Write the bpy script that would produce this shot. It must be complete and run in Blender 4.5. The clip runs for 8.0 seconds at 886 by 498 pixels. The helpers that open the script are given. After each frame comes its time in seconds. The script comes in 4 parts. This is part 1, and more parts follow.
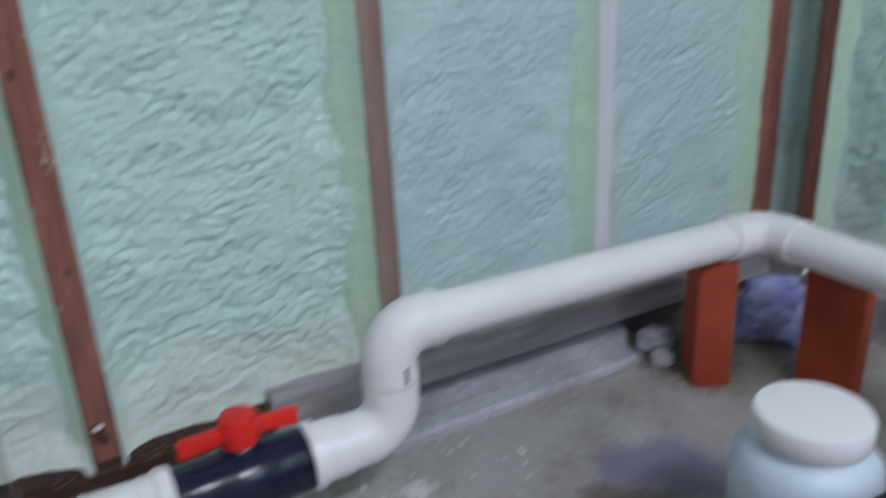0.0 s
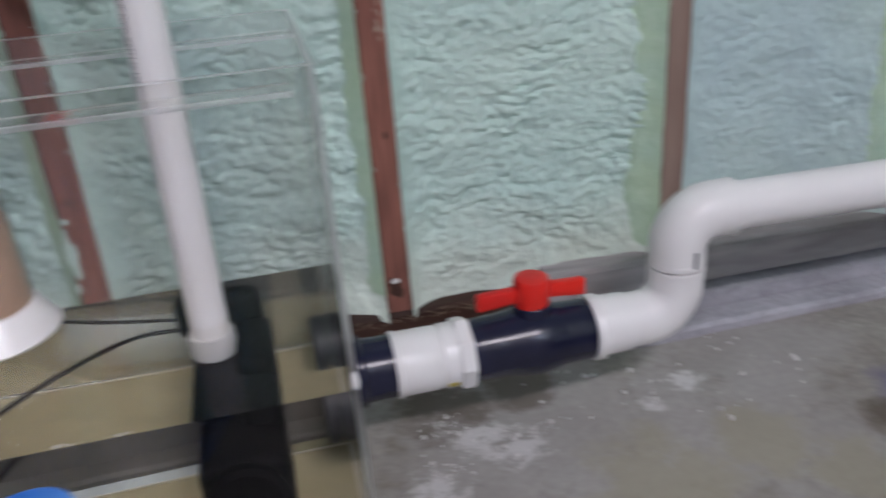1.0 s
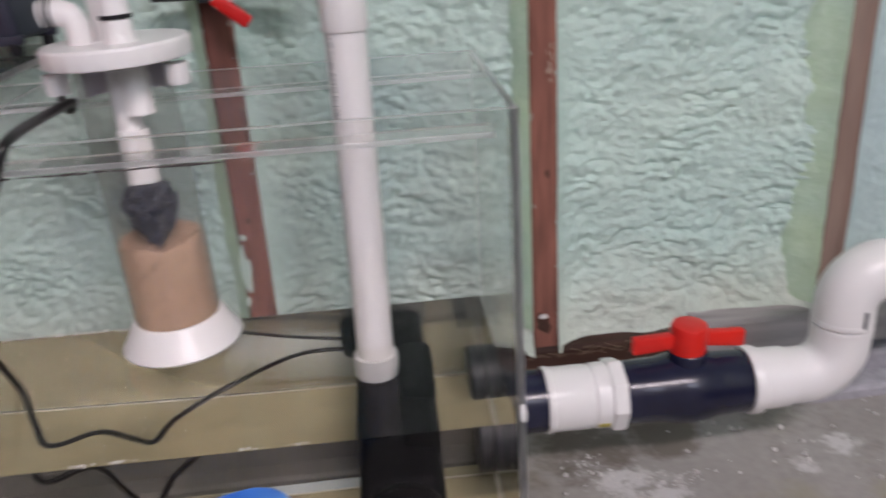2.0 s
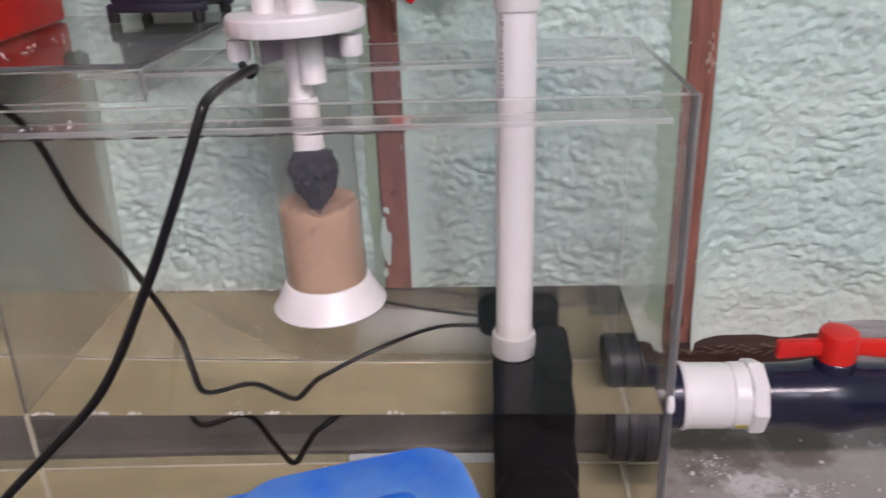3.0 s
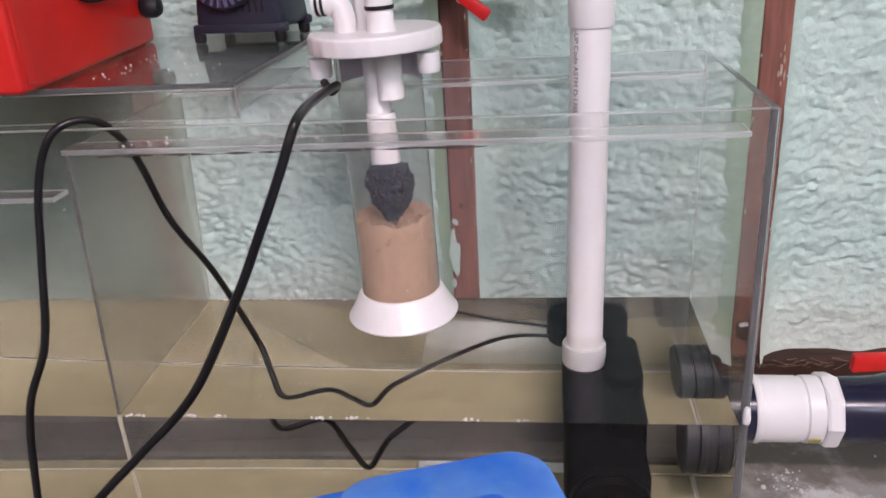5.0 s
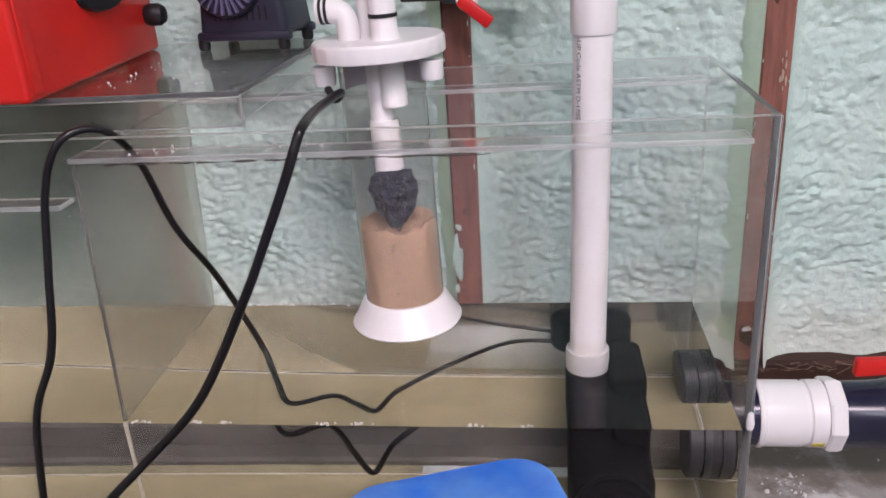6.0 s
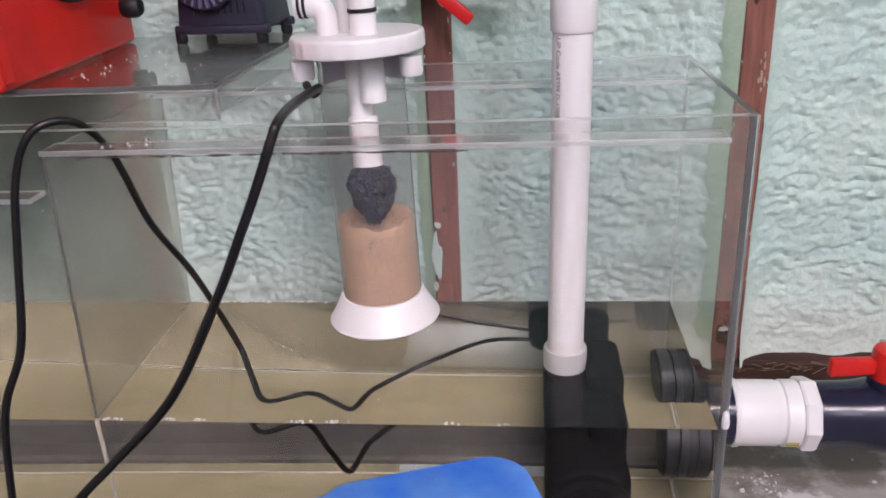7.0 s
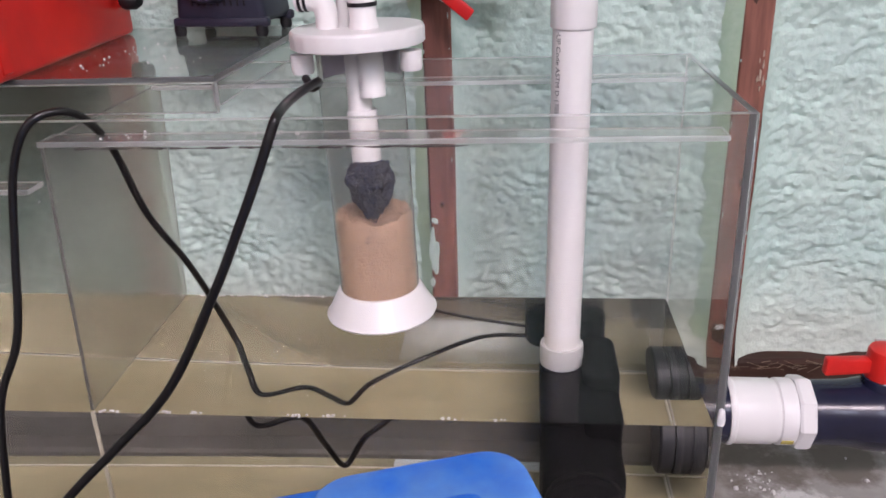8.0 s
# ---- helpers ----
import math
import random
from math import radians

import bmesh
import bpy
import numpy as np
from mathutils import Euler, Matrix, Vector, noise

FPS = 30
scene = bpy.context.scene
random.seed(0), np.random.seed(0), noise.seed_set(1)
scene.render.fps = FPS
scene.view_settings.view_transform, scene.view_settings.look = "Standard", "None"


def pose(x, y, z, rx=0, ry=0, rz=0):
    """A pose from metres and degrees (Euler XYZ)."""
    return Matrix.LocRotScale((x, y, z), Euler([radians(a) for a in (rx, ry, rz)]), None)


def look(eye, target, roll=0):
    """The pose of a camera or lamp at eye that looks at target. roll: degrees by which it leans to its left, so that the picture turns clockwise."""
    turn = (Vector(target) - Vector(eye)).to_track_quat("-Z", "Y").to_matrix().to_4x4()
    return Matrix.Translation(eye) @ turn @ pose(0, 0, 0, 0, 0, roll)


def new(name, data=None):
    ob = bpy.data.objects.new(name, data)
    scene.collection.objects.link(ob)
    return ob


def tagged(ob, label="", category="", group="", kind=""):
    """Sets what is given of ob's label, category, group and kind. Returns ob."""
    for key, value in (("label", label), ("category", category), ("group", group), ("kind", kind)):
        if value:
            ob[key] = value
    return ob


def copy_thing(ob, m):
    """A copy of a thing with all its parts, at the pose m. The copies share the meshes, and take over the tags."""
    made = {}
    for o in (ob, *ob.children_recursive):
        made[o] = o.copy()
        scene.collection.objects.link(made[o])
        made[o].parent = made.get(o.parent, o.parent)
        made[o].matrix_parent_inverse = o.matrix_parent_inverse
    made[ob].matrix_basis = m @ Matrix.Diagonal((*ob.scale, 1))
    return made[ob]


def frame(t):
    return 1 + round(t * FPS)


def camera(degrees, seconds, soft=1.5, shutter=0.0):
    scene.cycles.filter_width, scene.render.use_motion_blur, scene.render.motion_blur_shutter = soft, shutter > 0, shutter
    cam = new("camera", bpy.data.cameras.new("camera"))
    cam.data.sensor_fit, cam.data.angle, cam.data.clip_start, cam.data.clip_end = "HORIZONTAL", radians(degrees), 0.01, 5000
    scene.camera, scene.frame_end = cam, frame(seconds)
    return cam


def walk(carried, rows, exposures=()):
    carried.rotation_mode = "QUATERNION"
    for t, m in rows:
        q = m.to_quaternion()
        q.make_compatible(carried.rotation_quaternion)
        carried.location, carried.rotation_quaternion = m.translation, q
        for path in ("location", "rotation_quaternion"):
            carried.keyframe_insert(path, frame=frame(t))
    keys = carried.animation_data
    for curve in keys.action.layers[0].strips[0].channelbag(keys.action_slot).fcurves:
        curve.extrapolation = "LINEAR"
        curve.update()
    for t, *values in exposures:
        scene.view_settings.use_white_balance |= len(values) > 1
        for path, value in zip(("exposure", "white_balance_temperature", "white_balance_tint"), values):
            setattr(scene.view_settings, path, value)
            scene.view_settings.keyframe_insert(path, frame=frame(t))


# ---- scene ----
cam = camera(57.6, 8.0, 1.6, 0.8)
PATH = [
    (0, (-0.021, -1.023, 0.726), (0.856, 0.619, -0.006), -2.9),
    (0.3, (-0.05, -1.026, 0.701), (0.689, 0.639, -0.126), -4.2),
    (0.5, (-0.073, -1.029, 0.706), (0.571, 0.638, -0.193), -4.1),
    (1, (-0.142, -1.034, 0.689), (0.222, 0.729, -0.182), -4.4),
    (1.5, (-0.17, -1.04, 0.703), (0.054, 0.765, -0.13), -5.5),
    (2, (-0.212, -1.041, 0.708), (-0.094, 0.794, -0.078), -3.7),
    (2.2, (-0.231, -1.046, 0.708), (-0.174, 0.795, -0.071), -3.1),
    (3.3, (-0.283, -1.054, 0.706), (-0.457, 0.767, -0.102), -3.0),
    (3.5, (-0.288, -1.061, 0.711), (-0.496, 0.765, -0.079), -3.5),
    (4, (-0.286, -1.075, 0.719), (-0.512, 0.747, -0.072), -3.4),
    (4.5, (-0.293, -1.071, 0.713), (-0.528, 0.755, -0.068), -3.4),
    (6, (-0.299, -1.074, 0.72), (-0.543, 0.757, -0.044), -3.8),
    (6.5, (-0.298, -1.07, 0.72), (-0.531, 0.756, -0.062), -3.1),
    (7, (-0.295, -1.07, 0.716), (-0.495, 0.765, -0.052), -2.8),
    (7.5, (-0.302, -1.071, 0.712), (-0.491, 0.763, -0.061), -1.9),
    (8, (-0.298, -1.071, 0.715), (-0.486, 0.763, -0.062), -2.1),
]
EXPOSURES = [(0.0, -0.53, 5650, 13), (0.5, -0.66, 5750, 15), (1.0, -0.55, 6100, 18), (1.5, -0.37, 6380, 19), (2.2, -0.33, 6560, 24), (3.5, -0.05, 6580, 28), (5.8, 0.0, 6470, 28), (8.0, 0.01, 6460, 28)]
walk(cam, [(t, look(eye, target, roll)) for t, eye, target, roll in PATH], EXPOSURES)

# ---------------------------------------------------------------- world and light
world = bpy.data.worlds.new("world")
scene.world = world
world.use_nodes = True
wn = world.node_tree.nodes
sky = wn.new("ShaderNodeTexSky")
sky.sky_type, sky.sun_disc = "NISHITA", False
sky.sun_elevation, sky.sun_rotation = radians(35), radians(120)
world.node_tree.links.new(sky.outputs[0], wn["Background"].inputs[0])
wn["Background"].inputs[1].default_value = 0.1


def area_lamp(name, m, sx, sy, watts, colour):
    data = bpy.data.lights.new(name, "AREA")
    data.shape, data.size, data.size_y = "RECTANGLE", sx, sy
    data.energy, data.color = watts, colour
    ob = new(name, data)
    ob.matrix_world = m
    return tagged(ob, kind="structure")


TUBE_W, WINDOW_W = 82, 26
area_lamp("tube_light_glow", pose(0.40, -2.45, 2.63, 0, 0, 0), 1.2, 0.30, TUBE_W, (1.0, 0.93, 0.93))
area_lamp("window_daylight", look((1.0, -3.36, 2.05), (0.5, -0.2, 0.3)), 0.75, 0.75, WINDOW_W, (0.74, 0.86, 1.0))


# ---------------------------------------------------------------- materials
def mat(name, base, rough=0.6, metal=0.0, vary=0.12, scale=8.0, fine=120.0, bump=0.2, second=None, trans=0.0, ior=1.45,
        patch=0.5, stretch=(1, 1, 1), coat=0.0, depth=0.002):
    """A surface with a broad and a fine variation of colour, roughness and relief, in metres."""
    m = bpy.data.materials.new(name)
    m.use_nodes = True
    nt = m.node_tree
    n, l = nt.nodes, nt.links
    p = n["Principled BSDF"]
    p.inputs["Metallic"].default_value = metal
    p.inputs["IOR"].default_value = ior
    p.inputs["Transmission Weight"].default_value = trans
    p.inputs["Coat Weight"].default_value = coat
    geo = n.new("ShaderNodeNewGeometry")
    mp = n.new("ShaderNodeMapping")
    mp.inputs["Scale"].default_value = stretch
    l.new(geo.outputs["Position"], mp.inputs[0])
    big, small = n.new("ShaderNodeTexNoise"), n.new("ShaderNodeTexNoise")
    for tex, s, d in ((big, scale, 5), (small, fine, 6)):
        tex.inputs["Scale"].default_value, tex.inputs["Detail"].default_value = s, d
        l.new(mp.outputs[0], tex.inputs["Vector"])
    ramp = n.new("ShaderNodeValToRGB")
    e = ramp.color_ramp.elements
    other = second if second else tuple(c * (1 - 2.2 * vary) for c in base)
    e[0].position, e[1].position = max(0.0, patch - 0.18), min(1.0, patch + 0.18)
    e[0].color, e[1].color = (*other, 1), (*base, 1)
    l.new(big.outputs["Fac"], ramp.inputs[0])
    ov = n.new("ShaderNodeMixRGB")
    ov.blend_type = "OVERLAY"
    ov.inputs[0].default_value = min(1.0, vary * 2.5)
    l.new(ramp.outputs[0], ov.inputs[1])
    l.new(small.outputs["Fac"], ov.inputs[2])
    l.new(ov.outputs[0], p.inputs["Base Color"])
    spread = 0.12 if rough > 0.42 else 0.03
    rr = n.new("ShaderNodeMapRange")
    rr.inputs[3].default_value, rr.inputs[4].default_value = max(0.02, rough - spread), min(1.0, rough + spread)
    l.new(small.outputs["Fac"], rr.inputs[0])
    l.new(rr.outputs[0], p.inputs["Roughness"])
    if bump:
        bp = n.new("ShaderNodeBump")
        bp.inputs["Strength"].default_value, bp.inputs["Distance"].default_value = bump, depth
        l.new(small.outputs["Fac"], bp.inputs["Height"])
        l.new(bp.outputs[0], p.inputs["Normal"])
    return m


def clear(name, tint, ior, rough=0.0):
    m = bpy.data.materials.new(name)
    m.use_nodes = True
    p = m.node_tree.nodes["Principled BSDF"]
    p.inputs["Base Color"].default_value = (*tint, 1)
    p.inputs["Roughness"].default_value = rough
    p.inputs["IOR"].default_value = ior
    p.inputs["Transmission Weight"].default_value = 1.0
    return m


FOAM = mat("spray_foam", (0.565, 0.715, 0.64), 0.72, vary=0.07, scale=6, fine=150, bump=0.6, second=(0.495, 0.655, 0.60), depth=0.004)
FOAM_GREY = mat("bluish_spray_foam", (0.52, 0.655, 0.62), 0.75, vary=0.06, scale=4, fine=110, bump=0.4, second=(0.45, 0.575, 0.59), depth=0.004)
FOAM_EDGE = mat("thin_foam_skin", (0.53, 0.68, 0.47), 0.7, vary=0.07, scale=8, fine=90, bump=0.4, second=(0.50, 0.67, 0.54), depth=0.004)
STUD = mat("red_brown_timber", (0.31, 0.125, 0.088), 0.75, vary=0.36, scale=11, fine=85, bump=0.9, second=(0.15, 0.06, 0.046), stretch=(1, 1, 0.12), patch=0.45)
STUD_GREY = mat("weathered_timber", (0.36, 0.28, 0.23), 0.85, vary=0.2, scale=12, fine=70, bump=0.5, second=(0.22, 0.135, 0.105), stretch=(1, 1, 0.12))
STUD_WHITE = mat("whitewashed_timber", (0.78, 0.78, 0.80), 0.7, vary=0.06, scale=9, fine=60, bump=0.3, second=(0.64, 0.64, 0.66), stretch=(1, 1, 0.15))
SCRAPE = mat("bare_scraped_wood", (0.55, 0.42, 0.33), 0.8, vary=0.1, scale=30, fine=120, bump=0.3)
SILL = mat("dark_sill_timber", (0.085, 0.038, 0.025), 0.8, vary=0.25, scale=16, fine=80, bump=0.6, second=(0.035, 0.017, 0.012), stretch=(0.2, 1, 1), patch=0.5)
SILL_GREY = mat("grey_sill_timber", (0.46, 0.44, 0.44), 0.85, vary=0.2, scale=14, fine=60, bump=0.6, second=(0.27, 0.25, 0.25), stretch=(0.15, 1, 1))
CURB = mat("curb_concrete", (0.46, 0.455, 0.49), 0.85, vary=0.15, scale=11, fine=90, bump=0.4, second=(0.32, 0.315, 0.34))
# curb concrete darkened to carry the shade behind the tank
CURB_SHADED = mat("shaded_concrete", (0.10, 0.09, 0.085), 0.6, vary=0.2, scale=12, fine=90, bump=0.4, second=(0.055, 0.05, 0.045))
CONCRETE = mat("concrete_floor", (0.33, 0.312, 0.282), 0.65, vary=0.2, scale=8, fine=75, bump=0.35, second=(0.21, 0.185, 0.155), patch=0.46)


def low_wash(m, colour, z0, z1):
    """Whitish overspray on the lowest part of the foam, with a ragged upper edge."""
    nt = m.node_tree
    n, l = nt.nodes, nt.links
    p = n["Principled BSDF"]
    src = p.inputs["Base Color"].links[0].from_socket
    geo, sep, tex = n.new("ShaderNodeNewGeometry"), n.new("ShaderNodeSeparateXYZ"), n.new("ShaderNodeTexNoise")
    tex.inputs["Scale"].default_value, tex.inputs["Detail"].default_value = 14, 6
    l.new(geo.outputs["Position"], tex.inputs["Vector"])
    l.new(geo.outputs["Position"], sep.inputs[0])
    add = n.new("ShaderNodeMath")
    add.operation = "MULTIPLY_ADD"
    add.inputs[1].default_value, add.inputs[2].default_value = 0.16, -0.08
    l.new(tex.outputs["Fac"], add.inputs[0])
    up = n.new("ShaderNodeMath")
    l.new(sep.outputs["Z"], up.inputs[0])
    l.new(add.outputs[0], up.inputs[1])
    mr = n.new("ShaderNodeMapRange")
    mr.inputs[1].default_value, mr.inputs[2].default_value = z0, z1
    mr.inputs[3].default_value, mr.inputs[4].default_value = 0.75, 0.0
    l.new(up.outputs[0], mr.inputs[0])
    mix = n.new("ShaderNodeMixRGB")
    mix.inputs[2].default_value = (*colour, 1)
    l.new(mr.outputs[0], mix.inputs[0])
    l.new(src, mix.inputs[1])
    l.new(mix.outputs[0], p.inputs["Base Color"])


low_wash(FOAM, (0.66, 0.71, 0.62), 0.11, 0.24)


def spots(m, places, colour, strength, ragged=0.35, freq=18.0):
    """Adds ragged stains, residue or painted shadows of one colour at (x, y, radius) places on a floor material."""
    nt = m.node_tree
    n, l = nt.nodes, nt.links
    p = n["Principled BSDF"]
    src = p.inputs["Base Color"].links[0].from_socket
    geo = n.new("ShaderNodeNewGeometry")
    tex = n.new("ShaderNodeTexNoise")
    tex.inputs["Scale"].default_value, tex.inputs["Detail"].default_value = freq, 8
    tex.inputs["Roughness"].default_value = 0.68
    l.new(geo.outputs["Position"], tex.inputs["Vector"])
    total = None
    for x, y, r in places:
        d = n.new("ShaderNodeVectorMath")
        d.operation = "DISTANCE"
        d.inputs[1].default_value = (x, y, 0)
        l.new(geo.outputs["Position"], d.inputs[0])
        mr = n.new("ShaderNodeMapRange")
        mr.inputs[1].default_value, mr.inputs[2].default_value = 0.0, r
        mr.inputs[3].default_value, mr.inputs[4].default_value = 1.0, 0.0
        l.new(d.outputs["Value"], mr.inputs[0])
        if total is None:
            total = mr.outputs[0]
        else:
            mx = n.new("ShaderNodeMath")
            mx.operation = "MAXIMUM"
            l.new(total, mx.inputs[0])
            l.new(mr.outputs[0], mx.inputs[1])
            total = mx.outputs[0]
    mul = n.new("ShaderNodeMath")
    mul.operation = "MULTIPLY"
    l.new(total, mul.inputs[0])
    l.new(tex.outputs["Fac"], mul.inputs[1])
    edge = n.new("ShaderNodeMapRange")
    edge.inputs[1].default_value, edge.inputs[2].default_value = ragged - 0.05, ragged + 0.07
    edge.inputs[4].default_value = strength
    l.new(mul.outputs[0], edge.inputs[0])
    mix = n.new("ShaderNodeMixRGB")
    mix.inputs[2].default_value = (*colour, 1)
    l.new(edge.outputs[0], mix.inputs[0])
    l.new(src, mix.inputs[1])
    l.new(mix.outputs[0], p.inputs["Base Color"])


spots(CONCRETE, [(0.10, -0.22, 0.5), (0.36, -0.30, 0.4), (0.5, -0.15, 0.35), (0.0, -0.4, 0.5), (0.8, -0.35, 0.35)], (0.42, 0.40, 0.39), 0.5, 0.28, 11)
spots(CONCRETE, [(0.055, -0.21, 0.13), (0.02, -0.165, 0.10), (0.10, -0.245, 0.12), (0.37, -0.177, 0.08), (0.30, -0.22, 0.05), (-0.02, -0.30, 0.12)], (0.68, 0.67, 0.66), 0.75, 0.37, 42)
spots(CONCRETE, [(0.53, -0.46, 0.14), (0.47, -0.40, 0.12), (0.40, -0.33, 0.14), (0.25, -0.36, 0.2)], (0.34, 0.31, 0.22), 0.6, 0.27, 14)
# violet cast shadow of the jug, painted into the floor colour
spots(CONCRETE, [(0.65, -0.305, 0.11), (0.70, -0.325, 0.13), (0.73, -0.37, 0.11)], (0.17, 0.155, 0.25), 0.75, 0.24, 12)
# jug's brown cast shadow painted in, plus dark patches under pipe and in corner
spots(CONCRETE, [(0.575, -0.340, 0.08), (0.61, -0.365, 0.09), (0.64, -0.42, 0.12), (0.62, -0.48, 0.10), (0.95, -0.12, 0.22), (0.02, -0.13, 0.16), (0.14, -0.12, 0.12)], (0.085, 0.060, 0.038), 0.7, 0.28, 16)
CHALK = mat("white_residue", (0.72, 0.70, 0.68), 0.9, vary=0.1, scale=40, fine=300, bump=0.4)
PVC = mat("white_pvc", (0.87, 0.85, 0.845), 0.3, vary=0.008, scale=4, fine=60, bump=0.0, second=(0.80, 0.78, 0.765))
PVC_DULL = mat("dull_pvc", (0.60, 0.60, 0.60), 0.4, vary=0.05, scale=20, fine=90, bump=0.05)
NAVY = mat("navy_pvc", (0.016, 0.018, 0.045), 0.22, vary=0.06, scale=10, fine=80, bump=0.05, second=(0.012, 0.013, 0.03))
RED = mat("red_plastic", (0.80, 0.026, 0.014), 0.35, vary=0.05, scale=9, fine=90, bump=0.05, second=(0.62, 0.016, 0.014))
BLACK = mat("black_plastic", (0.007, 0.007, 0.009), 0.5, vary=0.1, scale=20, fine=120, bump=0.1)
CABLE = mat("black_cable_rubber", (0.010, 0.009, 0.009), 0.3, vary=0.05, scale=20, fine=150, bump=0.05)
DARKGREY = mat("dark_grey_plastic", (0.020, 0.021, 0.026), 0.5, vary=0.1, scale=20, fine=120, bump=0.1)
BLUE = mat("blue_plastic", (0.010, 0.165, 0.74), 0.38, vary=0.06, scale=8, fine=100, bump=0.08, second=(0.02, 0.20, 0.74))
SCUFF = mat("scuffed_blue_plastic", (0.010, 0.165, 0.74), 0.45, vary=0.1, scale=14, fine=90, bump=0.15, second=(0.16, 0.36, 0.70), patch=0.5)
BAG = mat("violet_plastic_film", (0.16, 0.15, 0.42), 0.3, vary=0.2, scale=18, fine=60, bump=0.3, second=(0.36, 0.38, 0.60), patch=0.55)
MOTOR = mat("purple_grey_casing", (0.022, 0.023, 0.042), 0.4, vary=0.06, scale=15, fine=120, bump=0.08)
FIN = mat("pale_purple_casing", (0.15, 0.13, 0.24), 0.45, vary=0.06, scale=15, fine=120, bump=0.08)
BRICK = mat("red_clay", (0.36, 0.062, 0.022), 0.8, vary=0.12, scale=20, fine=130, bump=0.4, second=(0.28, 0.045, 0.018))
# colour of the strip added behind the tank for a pale reflection
PALE = mat("pale_blue_grey_filler", (0.62, 0.68, 0.72), 0.8, vary=0.05, scale=8, fine=90, bump=0.2)
PUMPBLACK = mat("wet_black_plastic", (0.004, 0.004, 0.005), 0.7, vary=0.05, scale=20, fine=120, bump=0.1, ior=1.15)
BOARD = mat("cream_board", (0.375, 0.335, 0.208), 0.7, vary=0.09, scale=9, fine=60, bump=0.1, second=(0.29, 0.253, 0.15), stretch=(0.4, 1, 1))
PELLETS = mat("tan_pellets", (0.54, 0.35, 0.235), 0.8, vary=0.16, scale=110, fine=420, bump=0.8, second=(0.43, 0.28, 0.185), depth=0.003)
SPONGE = mat("dark_sponge", (0.040, 0.044, 0.060), 0.95, vary=0.25, scale=60, fine=260, bump=1.0, second=(0.02, 0.022, 0.035), depth=0.004)
JUG = mat("milky_plastic", (0.62, 0.72, 0.78), 0.35, vary=0.03, scale=5, fine=60, bump=0.03, second=(0.58, 0.69, 0.76))
JUGFILL = mat("milky_plastic_full", (0.50, 0.62, 0.69), 0.35, vary=0.03, scale=5, fine=60, bump=0.03, second=(0.46, 0.59, 0.66))
PLASTER = mat("painted_room_wall", (0.36, 0.36, 0.34), 0.8, vary=0.06, scale=3, fine=60, bump=0.2)
METAL = mat("white_enamel_metal", (0.75, 0.75, 0.74), 0.4, vary=0.03, scale=8, fine=80, bump=0.02)
STICKER = mat("yellow_sticker", (0.60, 0.50, 0.12), 0.6, vary=0.15, scale=90, fine=300, bump=0.1)
INK = mat("dark_ink", (0.12, 0.12, 0.13), 0.6, vary=0.05, scale=40, fine=200, bump=0.0)
SEAM_PALE = mat("pale_silicone", (0.50, 0.47, 0.38), 0.4, vary=0.05, scale=30, fine=120, bump=0.1)
GRIME = mat("black_grime", (0.07, 0.06, 0.055), 0.7, vary=0.2, scale=60, fine=200, bump=0.3)
# grey vertical streaks in the tint stand in for reflections on this pane
BACK_GLASS = mat("reflection_streaked_glass", (0.88, 0.88, 0.87), 0.07, vary=0.03, scale=13, fine=60, bump=0.0, second=(0.66, 0.68, 0.70), trans=0.97, ior=1.13, stretch=(1, 1, 0.08), patch=0.42)
FILM = mat("olive_film", (0.80, 0.81, 0.72), 0.26, vary=0.05, scale=10, fine=60, bump=0.0, second=(0.60, 0.63, 0.55), trans=0.88, ior=1.1, patch=0.55)
GLASS = clear("tank_glass", (0.865, 0.86, 0.845), 1.13)
EDGE = mat("ground_glass_edge", (0.88, 0.90, 0.89), 0.3, vary=0.03, scale=5, fine=40, bump=0.0, trans=0.88, ior=1.2)
HAZE = mat("scuffed_acrylic", (0.93, 0.93, 0.91), 0.06, vary=0.02, scale=14, fine=70, bump=0.0, trans=0.96, ior=1.3)
TUBE_HAZE = mat("hazy_acrylic", (0.90, 0.90, 0.88), 0.08, vary=0.02, scale=14, fine=70, bump=0.0, trans=0.972, ior=1.3)
STRAW = mat("dry_straw", (0.30, 0.215, 0.15), 0.85, vary=0.2, scale=60, fine=200, bump=0.2)
ACRYLIC = clear("clear_acrylic", (0.85, 0.835, 0.81), 1.42, 0.04)
THIN = mat("dirty_divider_glass", (0.83, 0.83, 0.77), 0.16, vary=0.03, scale=9, fine=50, bump=0.0, second=(0.72, 0.72, 0.67), trans=0.94, ior=1.25, patch=0.5)
WATER = clear("tank_water", (0.95, 0.94, 0.88), 1.30)
LAVENDER = mat("lavender_plastic", (0.78, 0.73, 0.86), 0.5, vary=0.04, scale=10, fine=80, bump=0.02)
SKYLIT = bpy.data.materials.new("bright_sky")
SKYLIT.use_nodes = True
SKYLIT.node_tree.nodes["Principled BSDF"].inputs["Emission Color"].default_value = (0.85, 0.93, 1.0, 1)
SKYLIT.node_tree.nodes["Principled BSDF"].inputs["Emission Strength"].default_value = 12
LIT = bpy.data.materials.new("lit_tube")
LIT.use_nodes = True
LIT.node_tree.nodes["Principled BSDF"].inputs["Emission Color"].default_value = (1, 0.97, 0.93, 1)
LIT.node_tree.nodes["Principled BSDF"].inputs["Emission Strength"].default_value = 6


